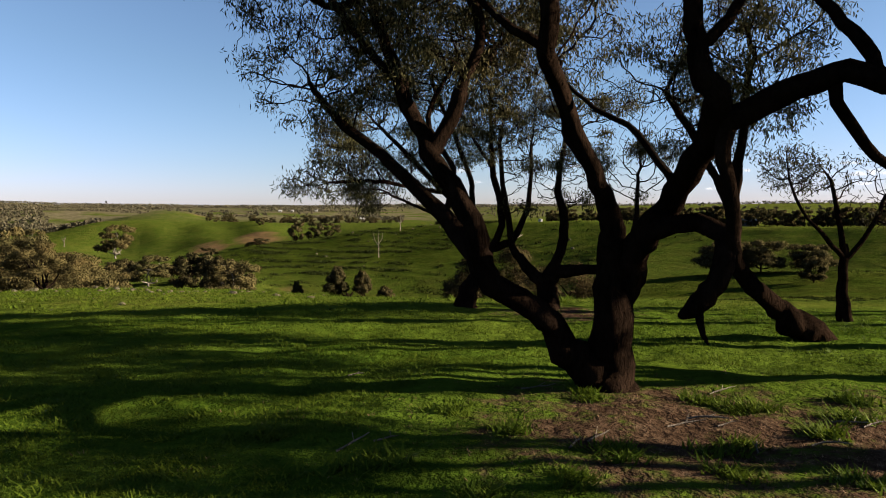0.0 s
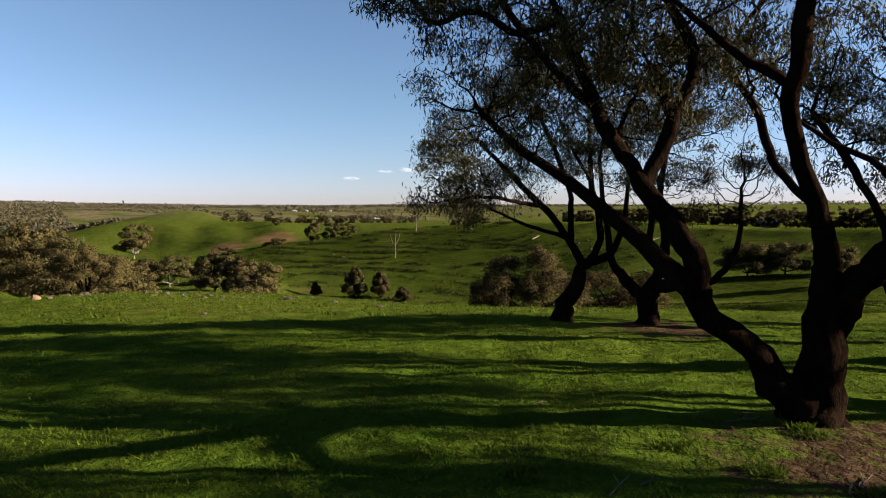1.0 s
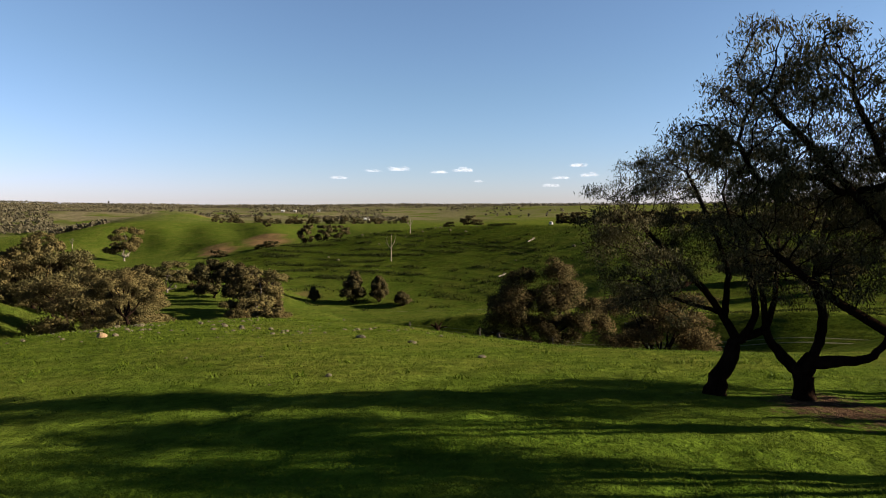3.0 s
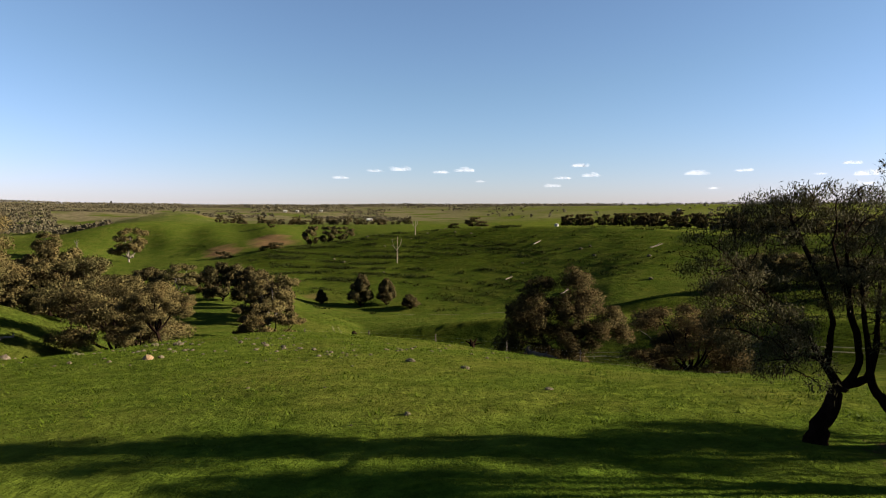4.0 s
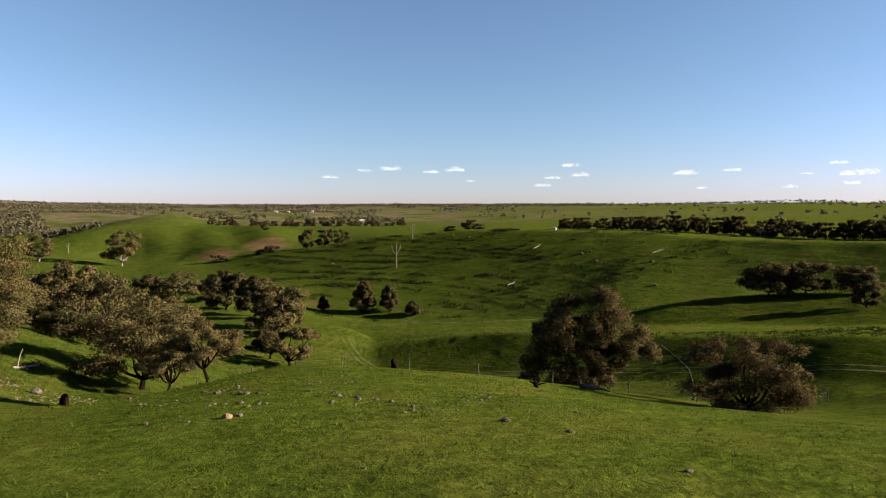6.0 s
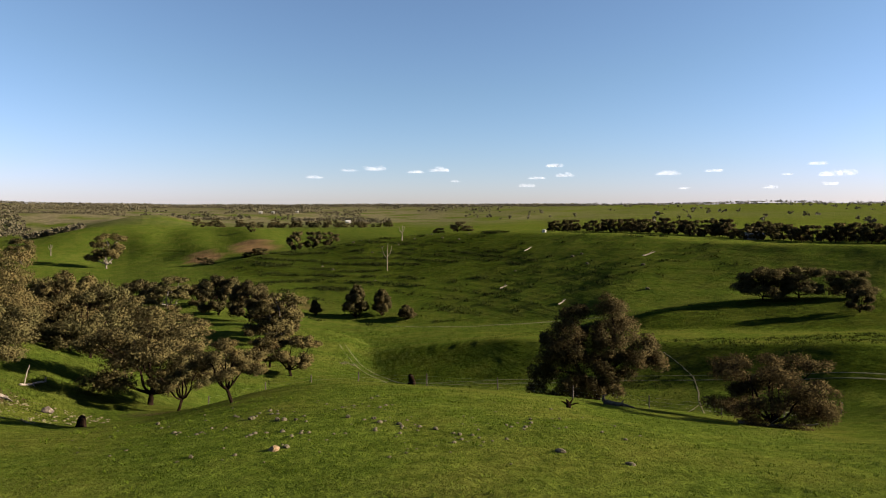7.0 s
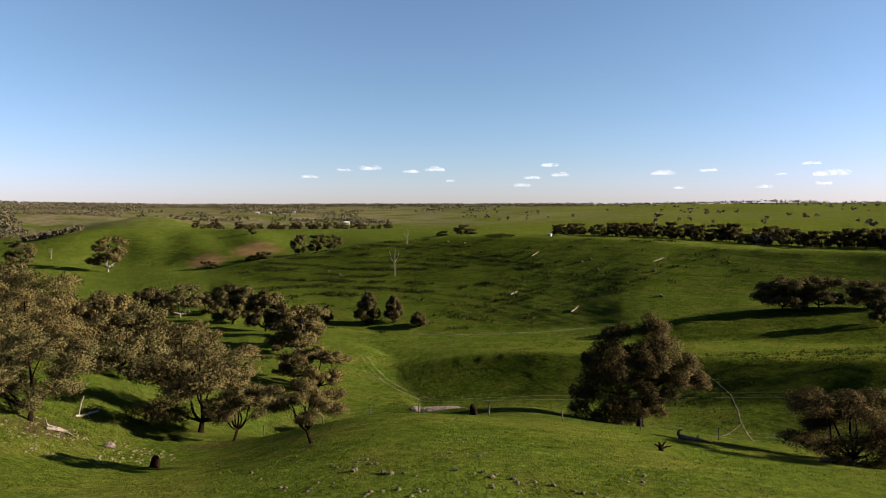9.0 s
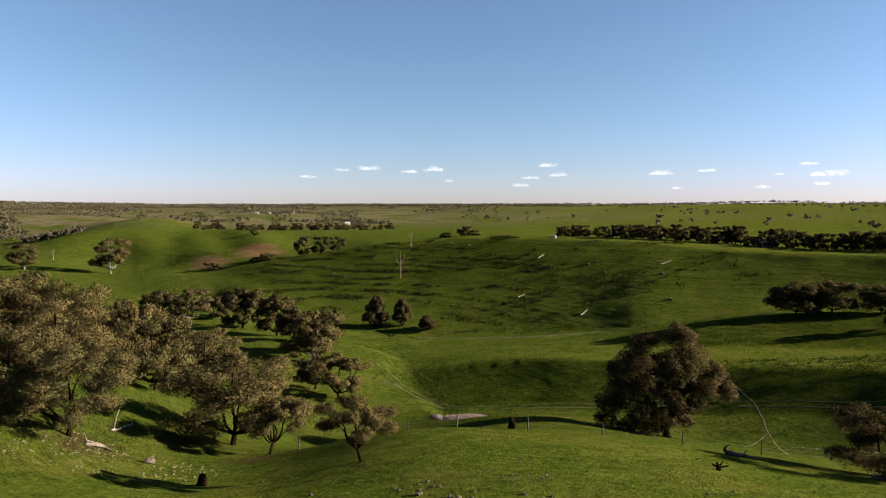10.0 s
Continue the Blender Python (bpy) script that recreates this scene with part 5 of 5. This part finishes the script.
for k, (x, y, a, n) in enumerate([(-0.9, 5.2, 0.9, 0.45), (-0.6, 5.35, 0.5, 0.3), (1.05, 5.15, 0.9, 0.35), (1.25, 5.35, 0.7, 0.4), (2.1, 5.8, 0.2, 0.5), (2.35, 5.95, -0.3, 0.45), (2.55, 5.75, 0.1, 0.3), (3.6, 5.8, -0.5, 0.4), (3.8, 5.6, 0.2, 0.3), (0.9, 7.2, 0.1, 0.5),
                              (3.0, 7.0, 0.4, 0.5), (2.6, 5.1, 1.2, 0.25), (3.1, 5.2, -0.2, 0.4), (-1.2, 7.9, 0.3, 0.25), (4.4, 5.2, 0.6, 0.5), (4.0, 4.7, -0.1, 0.6)]):
    c, s = math.cos(a) * n, math.sin(a) * n
    log_thing("fallen_branch", [(x, y, 0.012, 0.011), (x + c * 0.4, y + s * 0.4 + 0.02, 0.025, 0.010), (x + c * 0.8, y + s * 0.8, 0.04, 0.005)], DEADWOOD, "short bleached stick lying on litter", "branch", 90 + k, "sticks under the big tree",
              twigs=[[(x + c * 0.4, y + s * 0.4 + 0.02, 0.025, 0.008), (x + c * 0.6 - s * 0.2, y + s * 0.6 + c * 0.2, 0.06, 0.004)]])


# ---- dead standing trees on the hill ----
def dead_tree(x, y, high, seed, label):
    rng = np.random.default_rng(seed)
    limbs = [[(0, 0, -0.3, 0.34), (0.1, 0, high * 0.3, 0.22), (0, 0, high * 0.6, 0.14), (0.3, 0, high, 0.06)],
             [(0, 0, high * 0.45, 0.18), (-high * 0.12, 0, high * 0.62, 0.12), (-high * 0.2, 0.3, high * 0.9, 0.05)],
             [(0, 0, high * 0.5, 0.16), (high * 0.12, 0, high * 0.7, 0.10), (high * 0.16, 0, high * 0.92, 0.05)],
             [(-high * 0.1, 0, high * 0.6, 0.1), (-high * 0.22, 0, high * 0.68, 0.05)]]
    pos, par, rad = grow(limbs, [(0, 0, high * 0.8, high * 0.2, high * 0.2, high * 0.2)], 26, 0.6, 5, 0.6, rng)
    ob = new("dead_tree", tube_mesh("dead_tree", pos, par, thicken(par, rad, 0.03), DEADWOOD, rng))
    ob.location = (x, y, ground_z(x, y))
    return tagged(ob, label, "dead tree", "dead trees on the hill")


dead_tree(-33.6, 329.0, 14.0, 1, "tall bleached dead tree standing on the hillside")
dead_tree(-28.0, 415.0, 10.0, 2, "thin bleached dead tree near the ridge")
dead_tree(-306.0, 510.0, 9.0, 3, "pale dead trunk on the valley flat")


# ---- wire fence along the slope ----
WOOD_POST = bark_material("weathered_post", (0.025, 0.021, 0.018), (0.07, 0.06, 0.05))
WIRE = Nodes("galvanised_wire")
WIRE.bsdf.inputs["Metallic"].default_value = 0.8
WIRE = WIRE.done((0.25, 0.25, 0.24), 0.5)
FENCE = [(-40.5, 70.5), (-34.0, 69.0), (-29.0, 67.8), (-24.0, 66.8), (-17.0, 65.6), (-10.0, 63.8), (-3.0, 61.6), (4.0, 60.4), (11.6, 61.6), (19.0, 63.5), (27.0, 66.5)]


def fence():
    ob = new("wire_fence")
    x0, y0 = FENCE[0]
    z0 = ground_z(x0, y0)
    ob.location = (x0, y0, z0)
    rng = np.random.default_rng(3)
    tops = []
    for x, y in FENCE:
        bm = bmesh.new()
        bmesh.ops.create_cone(bm, cap_ends=True, segments=8, radius1=0.065, radius2=0.055, depth=1.5)
        for v in bm.verts:
            v.co += Vector(rng.normal(0, 0.006, 3))
        me = bpy.data.meshes.new("post")
        bm.to_mesh(me)
        bm.free()
        me.materials.append(WOOD_POST)
        p = part_mesh("post", me, ob)
        p.location = (x - x0, y - y0, ground_z(x, y) - z0 + 0.5)
        p.rotation_euler = (rng.normal(0, 0.04), rng.normal(0, 0.04), 0)
        tops.append((x - x0, y - y0, ground_z(x, y) - z0))
    for h in (0.35, 0.7, 1.05):
        pos, par = [], []
        for k, t in enumerate(tops):
            pos.append((t[0], t[1] - 0.09, t[2] + h))
            par.append(k - 1)
        pos = np.array(pos)
        part_mesh("wire", tube_mesh("wire", pos, np.array(par), np.full(len(pos), 0.0025), WIRE, rng, 0.0), ob, "thin grey strand of wire")
    return tagged(ob, "post and wire fence of weathered posts across pasture", "fence")


fence()

# ---- wheel tracks and sheep paths ----
DIRT = Nodes("worn_track")
_p = DIRT.coords()
DIRT = DIRT.done(DIRT.ramp(DIRT.noise(_p, 1.6, 6.0), [(0.35, (0.034, 0.043, 0.010)), (0.6, (0.064, 0.057, 0.025))]), 0.95, DIRT.bump(DIRT.noise(_p, 6.0), 0.6, 0.06))


PATH_EARTH = Nodes("pale_sheep_path")
PATH_EARTH = PATH_EARTH.done(PATH_EARTH.ramp(PATH_EARTH.noise(PATH_EARTH.coords(), 1.8, 6.0), [(0.35, (0.066, 0.060, 0.024)), (0.6, (0.115, 0.096, 0.048))]), 0.95)


def track(name, pts, width, offsets, label, lift=0.05, n=220, seed=1, mat=DIRT):
    rng = np.random.default_rng(seed)
    c = spline(pts, n)
    d = np.gradient(c, axis=0)
    d /= np.linalg.norm(d, axis=1, keepdims=True)
    nrm = np.stack([-d[:, 1], d[:, 0]], -1)
    vs, fs, base = [], [], 0
    for off in offsets:
        w = width * (0.5 + 0.16 * np.convolve(rng.normal(size=n + 4), np.ones(5) / 2.2, "valid"))
        wander = 0.12 * width * np.convolve(rng.normal(size=n + 8), np.ones(9) / 3, "valid")
        for side in (-1, 0, 1):
            q = c + nrm * (off + wander + side * w)[:, None]
            vs.append(np.c_[q, heights(q[:, 0], q[:, 1]) + (lift if side == 0 else -0.02)])
        k = np.arange(n - 1)
        for s in (0, 1):
            a = base + s * n
            fs.append(np.stack([a + k, a + k + 1, a + n + k + 1, a + n + k], -1))
        base += 3 * n
    return tagged(new(name, mesh_from(name, np.concatenate(vs), np.concatenate(fs), [mat], True)), label, "track", kind="structure")


track("farm_track", [(75, 72), (58, 83), (41.9, 92.9), (33.6, 98.5), (24.5, 103.6), (12.3, 108.7), (-0.5, 113.1), (-10.8, 116.7), (-17.1, 118.4), (-22.7, 122.7), (-29.4, 135.8), (-33.4, 147.3), (-36.4, 156.8)], 0.32, (-0.75, 0.75), "two worn wheel ruts along the valley side")
track("sheep_path", [(26.0, 112.5), (26.8, 108.5), (27.1, 102.9), (26.0, 98.4), (24.2, 93.6), (22.6, 87.2), (21.0, 80.0)], 0.30, (0.0,), "narrow pale sheep path down the bank", 0.03, seed=2, mat=PATH_EARTH)
track("sheep_path", [(23.8, 93.0), (20.5, 90.5), (16.0, 88.0)], 0.24, (0.0,), "narrow pale sheep path joining another", 0.03, seed=4, mat=PATH_EARTH)
track("farm_track", [(-26.9, 233.1), (-10.7, 217.4), (0.8, 210.9), (12.7, 207.8), (24.0, 207.0), (33.2, 205.5), (41.4, 198.4)], 0.45, (-0.9, 0.9), "faint wheel ruts over the valley floor", 0.12, seed=3)

# ---- woods and lone trees of the far country ----
def far_trees(name, places, seed, mat, high=(6, 11), quads=16, label=""):
    """Distant trees as one mesh of leaf sprays: uneven crowns over short dark stems."""
    rng = np.random.default_rng(seed)
    n = len(places)
    x, y = places[:, 0], places[:, 1]
    z = heights(x, y)
    h = rng.uniform(*high, n)
    w = h * rng.uniform(0.35, 0.65, n)
    lumps = 4
    lc = rng.normal(0, 0.45, (n, lumps, 3)) * np.stack([w, w, h * 0.25], -1)[:, None] + np.stack([0 * h, 0 * h, h * 0.62], -1)[:, None]
    pick = rng.integers(0, lumps, (n, quads))
    c = np.take_along_axis(lc, pick[..., None], 1) + rng.normal(0, 0.22, (n, quads, 3)) * np.stack([w, w, h * 0.5], -1)[:, None]
    c[..., 2] = np.maximum(c[..., 2], h[:, None] * 0.12)
    c += np.stack([x, y, z], -1)[:, None]
    c = c.reshape(-1, 3)
    m = len(c)
    size = (np.repeat(h, quads) * rng.uniform(0.14, 0.30, m))[:, None]
    a = rng.normal(size=(m, 3))
    a /= np.linalg.norm(a, axis=1, keepdims=True)
    b = np.cross(a, rng.normal(size=(m, 3)))
    b /= np.linalg.norm(b, axis=1, keepdims=True)
    v = np.stack([c - a * size, c + b * size * 0.6, c + a * size, c - b * size * 0.6], 1).reshape(-1, 3)
    return tagged(new(name, mesh_from(name, v, np.arange(4 * m).reshape(-1, 4), [mat])), label, "woodland", kind="stuff")


def sector(rng, a0, a1, d0, d1, n, lumpy=0.0):
    """Random places between two bearings, degrees right of +y, and two distances."""
    a = np.radians(rng.uniform(a0, a1, n))
    d = rng.uniform(d0, d1, n)
    if lumpy:
        keep = np.sin(a * 61 + np.sin(d / 190) * 2) + np.sin(a * 23 + d / 310.0) > lumpy
        a, d = a[keep], d[keep]
    return np.stack([-28 + d * np.sin(a), 5 + d * np.cos(a)], -1)


rng = np.random.default_rng(5)
far_trees("far_woodland", np.concatenate([sector(rng, -38, 14, 2600, 4700, 15000, -0.9), sector(rng, 14, 42, 2900, 4700, 3600, -0.6), sector(rng, -38, 8, 1700, 2900, 3000, 0.2)]), 51, LEAF_FAR, (8, 15), 6, "dark woods along the far horizon")
far_trees("far_woodland", np.concatenate([sector(rng, -30.6, -26.8, 735, 800, 230), sector(rng, -37, -28.5, 830, 1150, 900, -0.3), sector(rng, -36, -24, 1200, 2000, 700, 0.0), sector(rng, -20, -2, 1000, 1800, 1500, 0.15), sector(rng, -32, -24, 900, 1200, 120, 0.4)]), 52, LEAF_FAR, (4, 8), 12, "scrubby brown woodland in distant folds")
far_trees("far_trees", np.concatenate([sector(rng, -34, 40, 900, 2400, 800, 0.5), sector(rng, 14, 40, 2300, 2700, 260, -0.2), sector(rng, 20, 40, 560, 900, 12)]), 53, LEAF_FAR, (5, 10), 18, "scattered distant paddock trees")

# scrub and tussocks on the hillside, some dark in place of shade
def tufts(name, places, seed, mat, size, blades, label):
    """Low tufts as one mesh of pointed blades."""
    rng = np.random.default_rng(seed)
    n = len(places) * blades
    s = np.repeat(size * rng.uniform(0.5, 1.4, len(places)), blades)
    base = np.repeat(places, blades, 0) + rng.normal(0, 1, (n, 2)) * s[:, None] * 0.55
    z = heights(base[:, 0], base[:, 1]) - 0.01
    a = rng.uniform(0, 6.283, n)
    lean = rng.uniform(0.4, 1.9, n)
    h = s * rng.uniform(0.35, 0.9, n)
    w = s * rng.uniform(0.07, 0.14, n)
    foot = np.c_[base, z]
    side = np.stack([-np.sin(a), np.cos(a), 0 * a], -1) * w[:, None]
    tip = foot + np.stack([np.cos(a) * lean * h, np.sin(a) * lean * h, h], -1)
    v = np.stack([foot - side, foot + side, tip], 1).reshape(-1, 3)
    return tagged(new(name, mesh_from(name, v, np.arange(3 * n).reshape(-1, 3), [mat])), label, "grass", kind="stuff")


GRASS_BLADE = leaf_material("grass_blade", (0.019, 0.036, 0.002), (0.056, 0.080, 0.006), 0.08, 0.30, 0.03)
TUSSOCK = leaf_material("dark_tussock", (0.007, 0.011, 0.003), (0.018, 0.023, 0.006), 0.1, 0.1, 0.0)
rng = np.random.default_rng(9)


def strewn(rng, x0, x1, y0, y1, n, scale, worn=True):
    p = np.stack([rng.uniform(x0, x1, n), rng.uniform(y0, y1, n)], -1)
    v = np.sin(p[:, 0] * scale + 1.7 * np.sin(p[:, 1] * scale * 0.7)) * np.sin(p[:, 1] * scale * 1.3 + np.sin(p[:, 0] * scale * 0.6)) + rng.normal(0, 0.55, n)
    keep = v > -0.35
    if worn:
        for wx, wy, wr, amount in WORN[:4]:
            keep &= ~((np.hypot(p[:, 0] - wx, p[:, 1] - wy) < wr * 1.3) & (rng.random(n) < amount * 1.35))
    return p[keep]


tufts("grass", strewn(rng, -8, 7, 3, 14, 3200, 1.7)[::2], 70, GRASS_BLADE, 0.085, 14, "tall green tufts in the crest pasture")
tufts("grass", strewn(rng, -7, 6.5, 2.6, 9, 26000, 2.3), 71, GRASS_BLADE, 0.055, 7, "short green pasture grass on the crest")
tufts("grass", strewn(rng, -16, 10, 9, 19, 26000, 1.4), 72, GRASS_BLADE, 0.07, 5, "short green pasture grass on the crest")
tufts("grass", strewn(rng, -38, 10, 19, 48, 26000, 0.8), 73, GRASS_BLADE, 0.10, 4, "short green pasture grass on the brow")
tufts("grass", strewn(rng, -42, 8, 17, 52, 1800, 0.5), 76, GRASS_BLADE, 0.20, 9, "rank grass clumps over the brow")
# bark, leaf litter and broad-leaved weeds on the worn ground under the big tree
LITTER = leaf_material("leaf_litter", (0.030, 0.016, 0.009), (0.15, 0.10, 0.06), 0.1, 0.05, 0.02)
lp = np.concatenate([rng.normal((2.0, 5.8), (1.9, 1.1), (1500, 2)), rng.normal((4.0, 4.9), (1.3, 1.0), (900, 2)), rng.normal((2.7, 15.0), (1.6, 1.0), (700, 2))])
tufts("leaf_litter", lp, 77, LITTER, 0.036, 4, "brown bark and leaf litter under the big tree")
weeds = np.array([(1.55, 6.75), (2.75, 6.6), (3.1, 6.35), (1.5, 5.05), (2.45, 5.15), (3.4, 5.5), (0.6, 5.7), (0.1, 6.4), (2.2, 4.6), (3.9, 5.9), (-0.6, 4.9), (1.0, 4.5), (4.3, 6.6), (3.0, 4.4), (-1.6, 5.6), (0.2, 4.3)])
weeds = np.repeat(weeds, 9, 0) + rng.normal(0, 0.10, (len(weeds) * 9, 2))
tufts("weeds", weeds, 78, GRASS_BLADE, 0.11, 34, "low clumps of broad green weeds on worn ground")
# dark tufts added where the banks' shade is painted
tufts("tussocks", np.concatenate([strewn(rng, 8, 115, 101, 123, 2200, 0.35), strewn(rng, 45, 130, 146, 182, 700, 0.3)]), 74, TUSSOCK, 0.5, 6, "dark tussocks deepening the painted shade of the bank")
tufts("tussocks", np.concatenate([strewn(rng, -45, 115, 92, 122, 4500, 0.16), strewn(rng, -45, 115, 141, 235, 8000, 0.16)]), 79, TUSSOCK, 0.30, 4, "low dark tussocks over the valley pasture")
tufts("tussocks", strewn(rng, -44, 10, 24, 56, 2200, 0.45), 80, TUSSOCK, 0.10, 6, "small dark tufts over the grazed brow")
# tufts along the contours, dark in place of the terrace risers' shade
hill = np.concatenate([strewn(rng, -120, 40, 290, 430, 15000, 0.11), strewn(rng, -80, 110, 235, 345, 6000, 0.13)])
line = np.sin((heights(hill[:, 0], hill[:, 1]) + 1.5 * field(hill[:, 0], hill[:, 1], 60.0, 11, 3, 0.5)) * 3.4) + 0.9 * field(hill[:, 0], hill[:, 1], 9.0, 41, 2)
tufts("tussocks", hill[(line > 0.45) & (field(hill[:, 0] * 0.6, hill[:, 1], 19.0, 14, 4, 0.65) > -0.1)], 75, TUSSOCK, 1.35, 7, "dark tussocks in lines, standing in for shaded terrace risers")

# ---- far farm buildings ----
WALL = Nodes("cream_plaster")
WALL = WALL.done(WALL.ramp(WALL.noise(WALL.coords(), 0.7), [(0.3, (0.16, 0.15, 0.13)), (0.7, (0.22, 0.205, 0.18))]), 0.8)
TIN = Nodes("pale_roof_tin")
TIN = TIN.done(TIN.ramp(TIN.noise(TIN.coords(), 0.5), [(0.3, (0.15, 0.145, 0.14)), (0.7, (0.21, 0.205, 0.195))]), 0.45)
PANE = Nodes("window_dark_glass").done((0.02, 0.025, 0.03), 0.1, None, 0.5)


def box_mesh(name, x0, x1, y0, y1, z0, z1, mat):
    v = [(x, y, z) for z in (z0, z1) for x, y in ((x0, y0), (x1, y0), (x1, y1), (x0, y1))]
    f = [(3, 2, 1, 0), (4, 5, 6, 7), (0, 1, 5, 4), (1, 2, 6, 5), (2, 3, 7, 6), (3, 0, 4, 7)]
    return mesh_from(name, v, f, [mat])


def farm_house(name, x, y, length, depth, wall_h, roof_h, turn, label):
    ob = new(name)
    ob.matrix_basis = Matrix.Translation((x, y, ground_z(x, y) - 0.2)) @ pose(0, 0, 0, 0, 0, turn)
    a, b = length / 2, depth / 2
    part_mesh("wall", box_mesh("wall", -a, a, -b, b, 0, wall_h, WALL), ob)
    o = 0.5
    v = [(-a - o, -b - o, wall_h), (a + o, -b - o, wall_h), (a + o, b + o, wall_h), (-a - o, b + o, wall_h), (-a - o, 0, wall_h + roof_h), (a + o, 0, wall_h + roof_h)]
    bm = bmesh.new()
    q = [bm.verts.new(p) for p in v]
    for f in ((0, 1, 5, 4), (2, 3, 4, 5), (1, 2, 5), (3, 0, 4), (3, 2, 1, 0)):
        bm.faces.new([q[i] for i in f])
    me = bpy.data.meshes.new("roof")
    bm.to_mesh(me)
    bm.free()
    me.materials.append(TIN)
    part_mesh("roof", me, ob, "pale tin gable roof")
    for k in (-0.55, 0.0, 0.55):
        part_mesh("window", box_mesh("window", a * k - 0.6, a * k + 0.6, -b - 0.04, -b + 0.02, 1.0, 2.2, PANE), ob, "dark window pane")
    return tagged(ob, label, "house", "far farm buildings")


for x, y, L, D, turn, label in ((-370, 1440, 8, 5, 12, "pale farmhouse with a tin roof among distant trees"), (-345, 1452, 6, 5, -20, "small cream farm building beside distant trees"), (-300, 1500, 6, 5, 5, "small pale shed in the far paddocks"), (-128, 1010, 8, 6, 25, "white tin-roofed shed on a far paddock")):
    farm_house("farm_house", x, y, L, D, 3.0, 2.0, turn, label)

tx, ty = place(13.0, 392)
tank = new("water_tank")
tank.location = (tx, ty, ground_z(tx, ty) - 0.1)
for part_name, low_r, top_r, z0, z1 in (("body", 1.2, 1.2, 0.0, 1.7), ("roof", 1.3, 0.15, 1.7, 2.1)):
    bm = bmesh.new()
    bmesh.ops.create_cone(bm, cap_ends=True, segments=20, radius1=low_r, radius2=top_r, depth=z1 - z0, matrix=Matrix.Translation((0, 0, (z0 + z1) / 2)))
    me = bpy.data.meshes.new(part_name)
    bm.to_mesh(me)
    bm.free()
    me.materials.append(TIN)
    part_mesh(part_name, me, tank)
tagged(tank, "pale round water tank on the far grassy ridge", "tank")
sx, sy = place(30.2, 352)
farm_house("farm_shed", sx, sy, 7.0, 5.0, 3.0, 1.4, 8, "pale tin shed standing among a belt of trees")

# ---- small fair-weather clouds low over the horizon ----
CLOUD = Nodes("cloud")
_tr, _df, _mx = CLOUD.add("BsdfTransparent"), CLOUD.add("BsdfTranslucent"), CLOUD.add("MixShader")
_df.inputs["Color"].default_value = (0.19, 0.19, 0.195, 1)
_d2, _m2 = CLOUD.add("BsdfDiffuse"), CLOUD.add("MixShader")
_d2.inputs["Color"].default_value = (0.19, 0.19, 0.195, 1)
CLOUD.link(_df.outputs[0], _m2.inputs[1])
CLOUD.link(_d2.outputs[0], _m2.inputs[2])
CLOUD.link(CLOUD.level(CLOUD.noise(CLOUD.coords(), 0.03, 6.0, 0.75), 0.42, 1.05), _mx.inputs[0])
CLOUD.link(_tr.outputs[0], _mx.inputs[1])
# a weak glow added so the clouds' shaded sides stay white
_em, _ad = CLOUD.add("Emission", Strength=0.15), CLOUD.add("AddShader")
CLOUD.link(_m2.outputs[0], _ad.inputs[0])
CLOUD.link(_em.outputs[0], _ad.inputs[1])
CLOUD.link(_ad.outputs[0], _mx.inputs[2])
CLOUD.link(_mx.outputs[0], CLOUD.out.inputs["Surface"])
CLOUD = CLOUD.mat


def cloud(bearing, rise, width, seed):
    rng = np.random.default_rng(seed)
    d = 4200 / max(0.8, math.cos(radians(bearing)))
    d = min(d, 4600)
    cx, cy, cz = -28 + d * math.sin(radians(bearing)), 5 + d * math.cos(radians(bearing)), 14 + d * rise
    bm = bmesh.new()
    for k in range(7):
        u = (k - 3) * 0.14 + rng.uniform(-0.05, 0.05)
        r = width * (0.19 - 0.26 * abs(u) ** 1.5) * rng.uniform(0.45, 1.0) + width * 0.025
        m = Matrix.LocRotScale((u * width, rng.normal(0, 0.1) * width, abs(rng.normal(0, 0.05)) * width), None, (r * 1.25, r, r * 0.62))
        bmesh.ops.create_icosphere(bm, subdivisions=3, radius=1.0, matrix=m)
    for v in bm.verts:
        n = noise.noise(v.co * (9.0 / width) + Vector((seed * 3.1, 0, 0))) + 0.5 * noise.noise(v.co * (22.0 / width))
        v.co += v.normal * n * width * 0.085
        v.co.z = max(v.co.z, -0.035 * width)
    me = bpy.data.meshes.new("cloud")
    bm.to_mesh(me)
    bm.free()
    me.polygons.foreach_set("use_smooth", np.ones(len(me.polygons), bool))
    me.materials.append(CLOUD)
    ob = new("cloud", me)
    ob.matrix_basis = Matrix.LocRotScale((cx, cy, cz), Euler((0, 0, -radians(bearing))), None)
    ob.visible_shadow = False
    return tagged(ob, "small white cumulus cloud low in clear sky", "cloud", "clouds")


for k, (bearing, rise, width) in enumerate([(-5.9, 0.052, 105), (-3.75, 0.054, 145), (-0.05, 0.050, 110), (2.1, 0.0525, 140), (3.55, 0.0355, 65), (12.3, 0.0585, 125), (10.0, 0.028, 115), (10.9, 0.040, 115), (13.2, 0.0435, 120),
                                         (21.9, 0.0445, 165), (25.5, 0.048, 115), (32.9, 0.0545, 110), (34.2, 0.040, 205), (33.8, 0.027, 95), (29.7, 0.023, 95), (30.8, 0.041, 70), (23.2, 0.023, 75), (-9.0, 0.041, 110)]):
    cloud(bearing, rise, width * 0.86, k + 1)
